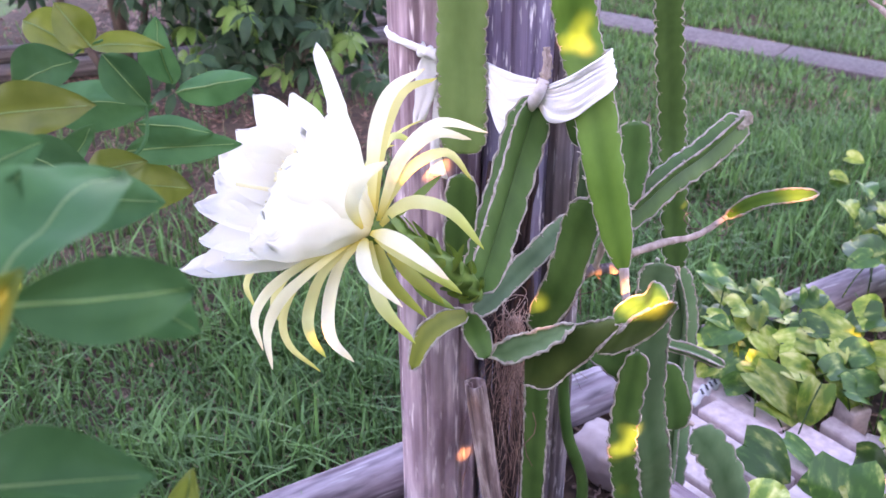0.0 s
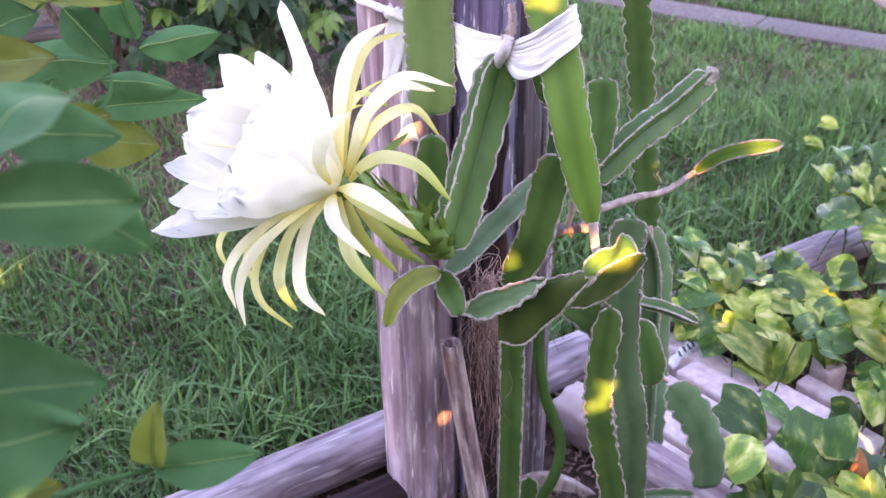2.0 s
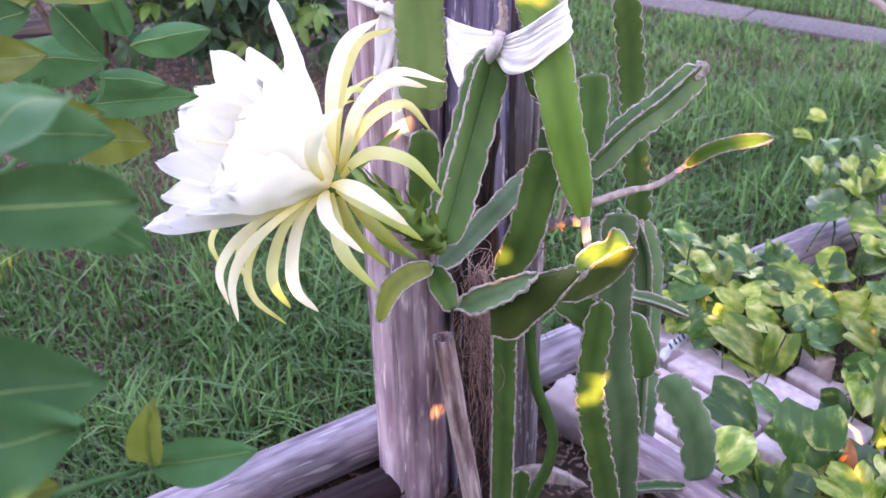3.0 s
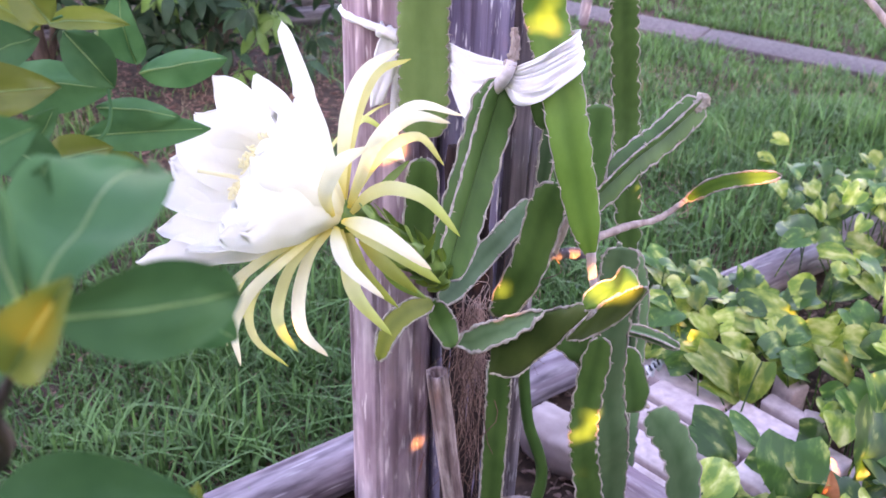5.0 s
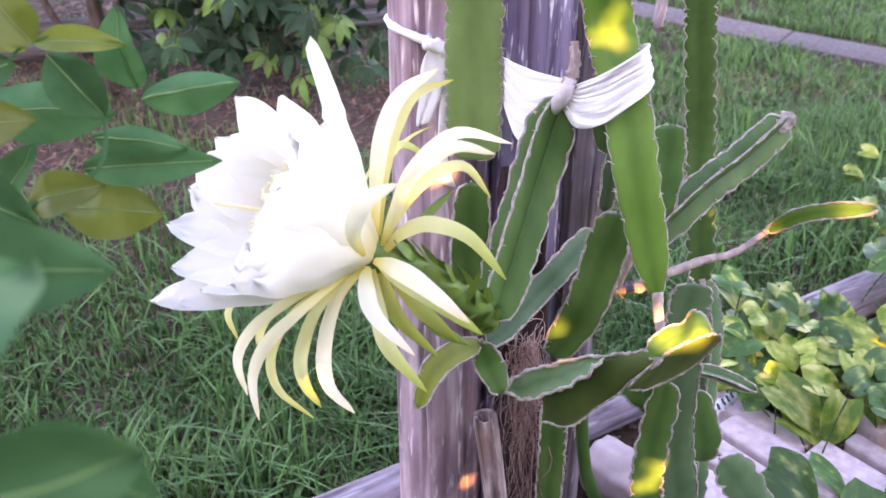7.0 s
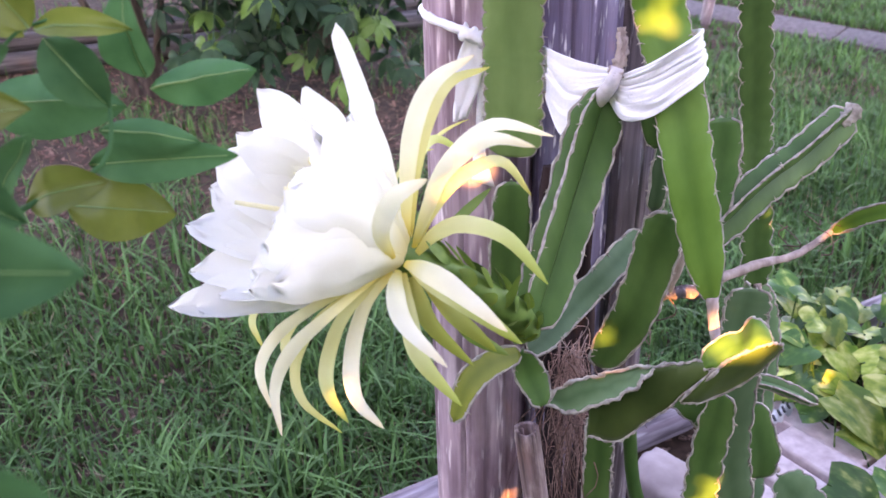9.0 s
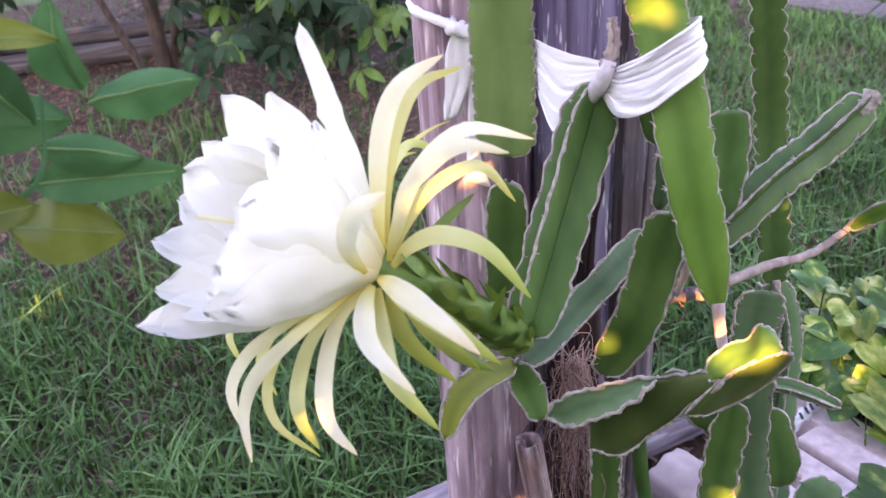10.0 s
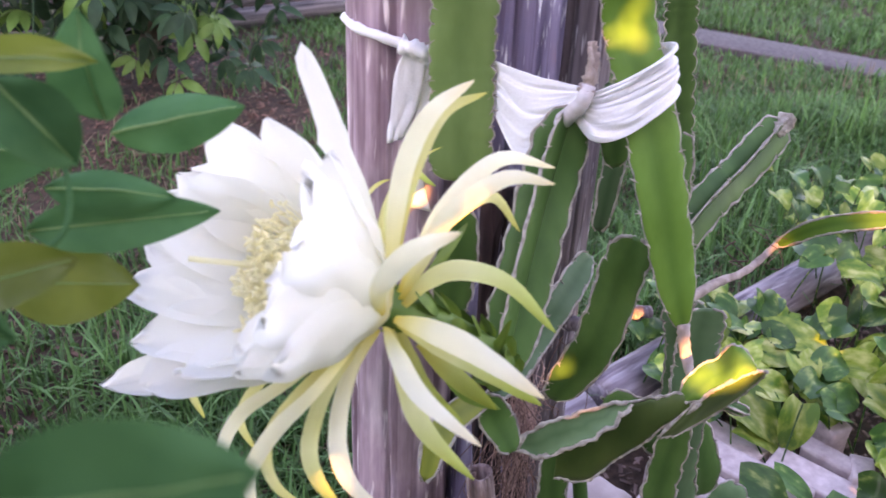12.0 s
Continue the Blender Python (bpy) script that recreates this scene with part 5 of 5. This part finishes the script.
def pothos_leaf(plant, base, dv, L, width, face, m, rng, seed):
    leaf = part("leaf", blade_mesh((0, 0, 0), (0, L, 0), width, (0, 0, 1), 0.07, rng.uniform(0.08, 0.28), rng.uniform(0.08, 0.34), "heart", 10, 6, 0.07, seed), m)
    nrm = (face - dv * face.dot(dv)).normalized()
    sd = dv.cross(nrm)
    under(leaf, plant)
    leaf.matrix_basis = Matrix.Translation(base) @ Matrix((sd, dv, nrm)).transposed().to_4x4()
    root = Vector((base.x + dv.x * L * 0.5 + rng.uniform(-0.06, 0.06), base.y + dv.y * L * 0.5 + rng.uniform(-0.06, 0.06), 0.0))
    line = curve_points([root, root.lerp(base, 0.6) + Vector((0, 0, 0.02)), base, base + dv * L * 0.1], 8)
    under(part("stalk", tube(line, 0.0016, 5), POTHOS), plant)


def pothos(center, spread, count, size, heights, seed, lime, label, avoid=None):
    rng = random.Random(seed)
    plant = thing("pothos_vine", label, "pothos", (center[0], center[1], 0), "pothos vines")
    made = 0
    while made < round(count * 0.8):
        x, y = center[0] + rng.gauss(0, spread[0]), center[1] + rng.gauss(0, spread[1])
        if avoid and avoid(x, y):
            continue
        made += 1
        z = rng.uniform(*heights) + (0.04 if abs(log_side(x, y)) < 0.08 else 0)
        L = rng.uniform(*size)
        az = rng.uniform(0, 2 * math.pi) if rng.random() < 0.35 else -math.pi / 2 + rng.gauss(0.1, 0.9)
        dv = Vector((math.cos(az), math.sin(az), rng.uniform(-0.5, 0.15))).normalized()
        base = Vector((x, y, z + 0.02)) - dv * L * 0.5
        base.z = max(base.z, 0.06)
        face = Vector((rng.gauss(0.0, 0.3), rng.gauss(-0.5, 0.35), 1))
        m = POTHOS_LIME if rng.random() < lime + 0.06 else POTHOS
        pothos_leaf(plant, base, dv, L, L * rng.uniform(0.86, 1.05), face, m, rng, seed + made)
    return plant


def pothos_leaves(rows, seed, label):
    """A vine whose few large leaves lie at known places: base, tip, width, lime or green."""
    rng = random.Random(seed)
    plant = thing("pothos_vine", label, "pothos", (rows[0][0][0], rows[0][0][1], 0), "pothos vines")
    for i, (a, b, w, lime) in enumerate(rows):
        d = Vector(b) - Vector(a)
        face = Vector((rng.gauss(0, 0.2), -0.6 + rng.gauss(0, 0.2), 1))
        pothos_leaf(plant, Vector(a), d.normalized(), d.length, w, face, POTHOS_LIME if lime else POTHOS, rng, seed + i)


def on_bricks(x, y):
    n = -0.76 * x - 0.65 * y
    d = 0.65 * x - 0.76 * y
    if log_side(x, y) > (0.06 if x < 0.78 else -0.03) and x < 1.0:
        return True
    return -1.66 < n < -1.22 and -0.985 < d < -0.76 or (0.25 < x < 0.52 and 1.35 < y < 1.85)


pothos((0.60, 1.87), (0.035, 0.05), 20, (0.05, 0.07), (0.04, 0.11), 9, 0.5, "yellow-green pothos vine at the end of the brick rows", on_bricks)
pothos((0.70, 1.95), (0.07, 0.07), 60, (0.045, 0.065), (0.03, 0.08), 1, 0.4, "variegated pothos vine climbing over the edging log", on_bricks)
pothos((1.22, 2.30), (0.15, 0.13), 120, (0.042, 0.062), (0.05, 0.15), 2, 0.4, "dense variegated pothos vine behind the bricks", on_bricks)
pothos((0.86, 1.86), (0.09, 0.06), 26, (0.055, 0.08), (0.05, 0.12), 3, 0.65, "yellow-green variegated pothos vine beside the bricks", on_bricks)
pothos_leaves([((0.635, 1.776, 0.110), (0.706, 1.697, 0.080), 0.082, 1), ((0.640, 1.728, 0.080), (0.712, 1.690, 0.060), 0.056, 1), ((0.737, 1.717, 0.130), (0.703, 1.674, 0.065), 0.062, 1),
               ((0.701, 1.852, 0.120), (0.787, 1.878, 0.120), 0.055, 1), ((0.685, 1.779, 0.120), (0.765, 1.776, 0.100), 0.060, 1), ((0.759, 1.760, 0.120), (0.832, 1.802, 0.120), 0.058, 0),
               ((0.788, 1.738, 0.110), (0.881, 1.757, 0.110), 0.055, 0), ((0.769, 1.915, 0.130), (0.877, 1.876, 0.120), 0.065, 1), ((0.866, 1.915, 0.140), (0.963, 1.954, 0.130), 0.080, 1)], 31, "lime-yellow striped pothos leaves lying over the brick ends")
pothos_leaves([((0.855, 1.724, 0.130), (0.920, 1.691, 0.100), 0.064, 1), ((0.899, 1.746, 0.150), (0.968, 1.750, 0.130), 0.070, 1), ((0.830, 1.645, 0.100), (0.893, 1.662, 0.100), 0.052, 0), ((0.811, 1.582, 0.100), (0.864, 1.617, 0.110), 0.052, 1),
               ((0.963, 1.866, 0.140), (0.985, 1.813, 0.120), 0.070, 0), ((0.672, 2.043, 0.120), (0.677, 1.980, 0.090), 0.062, 0), ((0.576, 1.754, 0.090), (0.644, 1.797, 0.080), 0.046, 0)], 51, "variegated pothos leaves among loose bricks")
pothos_leaves([((0.557, 1.552, 0.130), (0.632, 1.503, 0.110), 0.092, 0), ((0.529, 1.401, 0.120), (0.605, 1.467, 0.130), 0.074, 1), ((0.695, 1.472, 0.160), (0.670, 1.397, 0.100), 0.112, 0), ((0.648, 1.612, 0.090), (0.696, 1.553, 0.070), 0.040, 0),
               ((0.835, 1.505, 0.190), (0.792, 1.414, 0.130), 0.120, 0), ((0.738, 1.536, 0.120), (0.795, 1.529, 0.100), 0.062, 0)], 71, "large dark green pothos leaves spilling over the bricks")
pothos((1.10, 1.86), (0.12, 0.13), 56, (0.055, 0.085), (0.05, 0.15), 4, 0.45, "variegated pothos vine on the ground", on_bricks)
pothos((0.92, 1.52), (0.07, 0.08), 24, (0.06, 0.09), (0.05, 0.13), 5, 0.25, "dark green pothos vine in front of the bricks", on_bricks)
pothos((0.66, 1.36), (0.08, 0.04), 22, (0.055, 0.085), (0.04, 0.11), 6, 0.35, "green pothos vine beside the short log", on_bricks)
pothos((1.0, 1.42), (0.14, 0.12), 44, (0.06, 0.085), (0.05, 0.14), 7, 0.35, "variegated pothos vine over bark mulch", on_bricks)
ob = part("dry_leaf", blade_mesh((0.715, 1.39, 0.10), (0.74, 1.41, 0.15), 0.03, (0, -0.8, 0.6), 0.2, 0.4, 0.2, "leaf", 8, 4, 0.2, 3), DRYLEAF)
tagged(ob, "curled dry orange leaf resting on pothos leaves", "leaf")
v, f = [], []
for ring, (r, z) in enumerate(((0.035, 0.0), (0.040, 0.11), (0.037, 0.11), (0.032, 0.004))):
    v += [Vector((math.cos(k * math.pi / 16) * r, math.sin(k * math.pi / 16) * r, z)) for k in range(32)]
for ring in range(3):
    f += [(ring * 32 + k, ring * 32 + (k + 1) % 32, ring * 32 + 32 + (k + 1) % 32, ring * 32 + 32 + k) for k in range(32)]
f += [tuple(range(32))[::-1], tuple(range(96, 128))]
pot = part("cup", (v, [], f), WHITE)
pot.matrix_basis = pose(1.175, 2.0, 0.0, 0, 0, 0)
tagged(pot, "small white plastic cup standing among pothos leaves", "cup")

# ---- shrub behind the lawn ----
def palmate(bits, lights, c, size, face, rng, light):
    """Seven drooping leaflets round one stalk end."""
    face = Vector(face).normalized()
    a = face.orthogonal().normalized()
    b = face.cross(a)
    n = rng.choice((5, 6, 7))
    for k in range(n):
        an = 2 * math.pi * k / n + rng.uniform(-0.2, 0.2)
        dv = (a * math.cos(an) + b * math.sin(an) - face * 0.35 + Vector((0, 0, -0.35))).normalized()
        L = size * rng.uniform(0.75, 1.1)
        (lights if light else bits).append(blade_mesh(c + dv * 0.008, c + dv * L, L * 0.36, face, 0.05, 0.15, 0.15, "leaf", 5, 2, 0.05, rng.random() * 50))


def tree(base, limbs, crown, count, seed, label, lightness, size=0.085, sprigs=()):
    rng = random.Random(seed)
    plant = thing("garden_shrub", label, "shrub", base)
    for i, (pts, r0, r1) in enumerate(limbs):
        rod(plant, "trunk" if i == 0 else "limb", [Vector(q) + Vector(base) for q in pts], (r0, r1), BARK, 10, 20, 0.08, i)
    for i in range(count + len(sprigs)):
        c = Vector(base) + Vector([rng.gauss(crown[k][0], crown[k][1]) for k in range(3)])
        if c.z < crown[3] and i < count:
            continue
        bits, li = [], []
        light = rng.random() < lightness
        if i >= count:
            c, light = Vector(sprigs[i - count]), True
        palmate(bits, li, c, size, (rng.gauss(0, 0.4), rng.gauss(-0.5, 0.4), 1), rng, light)
        bits = bits or li
        bits.append(tube(curve_points([c + Vector((rng.uniform(-0.1, 0.1), rng.uniform(0, 0.15), rng.uniform(0.02, 0.16))), c + Vector((0, 0.02, 0.03)), c], 5), 0.002, 4))
        under(part("palmate_leaf", merge(bits), BUSHLEAF_LIGHT if light else BUSHLEAF), plant)


tree((-1.06, 3.39, 0), [([(0, 0, -0.02), (-0.01, 0.02, 0.25), (-0.04, 0.05, 0.6)], 0.028, 0.02), ([(-0.02, -0.02, -0.02), (-0.12, 0.0, 0.2), (-0.25, 0.05, 0.45)], 0.016, 0.010), ([(0.01, 0.02, 0.02), (0.06, 0.03, 0.25), (0.12, 0.05, 0.5)], 0.013, 0.01)],
     ((-0.10, 0.32), (0.05, 0.25), (0.66, 0.20), 0.36), 190, 1, "dark green leafy shrub with thin brown trunks over bare soil", 0.1)
tree((-0.52, 3.62, 0), [([(0, 0.0, -0.02), (0, 0.0, 0.3), (-0.05, 0.0, 0.7)], 0.045, 0.03), ([(0, 0.0, 0.1), (0.1, -0.05, 0.4), (0.15, -0.1, 0.6)], 0.02, 0.01), ([(0, 0.0, 0.1), (-0.12, -0.05, 0.35), (-0.25, -0.1, 0.5)], 0.02, 0.01)],
     ((-0.04, 0.22), (-0.16, 0.15), (0.42, 0.17), 0.13), 260, 2, "dark green palmate-leaved shrub with lighter young leaves", 0.11, 0.09,
     ((-0.82, 3.30, 0.20), (-0.517, 3.30, 0.165), (-0.411, 3.30, 0.095), (-0.809, 3.31, 0.305), (-0.642, 3.30, 0.34), (-0.386, 3.32, 0.32), (-0.70, 3.34, 0.30)))
tree((-1.75, 3.6, 0), [([(0, 0, -0.02), (0, 0.0, 0.3), (0.05, 0, 0.7)], 0.03, 0.02)], ((0, 0.28), (0, 0.25), (0.55, 0.2), 0.25), 80, 3, "dark green garden shrub beside border logs", 0.2)
# pale stake far off by the strip
st = part("garden_stake", pole(0.5, 0.022, 77, groove=0.06, sides=24, rows=20), LOG)
st.matrix_basis = pose(0.86, 4.12, -0.02, -4, 6, 0)
tagged(st, "pale grey stake by the concrete strip", "stake", "")

# ---- added hedge, out of view behind the eye, which leaves only flecks of low sun ----
# where a ray of sun comes through, and how wide the gap is
FLECKS = (((0.272, 1.205, 0.634), 0.003), ((0.294, 1.205, 0.637), 0.005), ((0.211, 1.337, 0.890), 0.004), ((0.226, 1.330, 0.882), -0.005), ((0.097, 1.386, 0.923), -0.007), ((0.470, 1.318, 0.715), 0.004), ((0.420, 1.379, 0.651), 0.000),
          ((0.315, 1.296, 0.370), 0.005), ((0.298, 1.298, 0.334), 0.000), ((0.313, 1.298, 0.278), -0.003), ((0.316, 1.290, 0.225), -0.005), ((0.207, 1.472, 0.665), -0.007), ((0.207, 1.475, 0.697), -0.010),
          ((0.043, 1.450, 0.674), -0.001), ((0.038, 1.450, 0.479), -0.004), ((0.103, 1.279, 0.420), 0.000), ((0.092, 1.458, 0.314), -0.013), ((0.091, 1.465, 0.166), -0.006), ((-0.040, 1.050, 0.688), 0.000), ((0.040, 1.124, 0.681), -0.005),
          ((0.174, 1.309, 0.550), -0.003), ((0.186, 1.225, 0.528), -0.010), ((-0.168, 1.062, 0.906), -0.006), ((-0.056, 0.592, 1.030), -0.003),
          ((0.856, 1.859, 0.13), 0.004), ((0.726, 1.40, 0.12), 0.000), ((0.633, 1.820, 0.12), 0.002), ((0.796, 1.425, 0.15), 0.004), ((0.808, 1.382, 0.14), 0.010), ((0.822, 1.458, 0.16), 0.000), ((0.907, 1.713, 0.12), 0.000))
# leaves of this added sun screen are left out along each fleck's ray
rng = random.Random(99)
v, f = [], []
for i in range(72000):
    if i < 48000:
        c, L = Vector((rng.uniform(-0.7, 2.2), -1.55 + rng.uniform(-0.12, 0.10), rng.uniform(0.75, 2.95))), 0.052
    else:
        c, L = Vector((rng.uniform(-4.4, 4.4), -1.75 + rng.uniform(-0.35, 0.1), rng.uniform(0, 3.1))), 0.14
    skip = False
    for t, r in FLECKS:
        w0 = c - Vector(t)
        if (w0 - SUN * w0.dot(SUN)).length < r + L * (0.41 if L < 0.1 else 0.55):
            skip = True
            break
    if skip:
        continue
    n3 = (SUN + Vector([rng.gauss(0, 0.4) for _ in range(3)])).normalized()
    a = n3.orthogonal().normalized()
    a.rotate(Matrix.Rotation(rng.uniform(0, 6.28), 3, n3))
    b = n3.cross(a)
    o = len(v)
    v += [c - a * L * 0.55, c + b * L * 0.4, c + a * L * 0.55 - n3 * 0.01, c - b * L * 0.4]
    f.append((o, o + 1, o + 2, o + 3))
hedge = thing("hedge", "tall dense green hedge, unseen, added behind the garden bed to screen the sun", "hedge", (0, -1.6, 0))
under(part("foliage", (v, [], f), HEDGE, smooth=False), hedge)
for x in (-3.6, -2.4, -1.2, -0.2, 1.2, 2.4, 3.6):
    rod(hedge, "trunk", [(x, -1.65, -0.02), (x + 0.05, -1.68, 1.4), (x - 0.05, -1.62, 2.8)], (0.05, 0.02), BARK, 8, 12, 0.1, x)
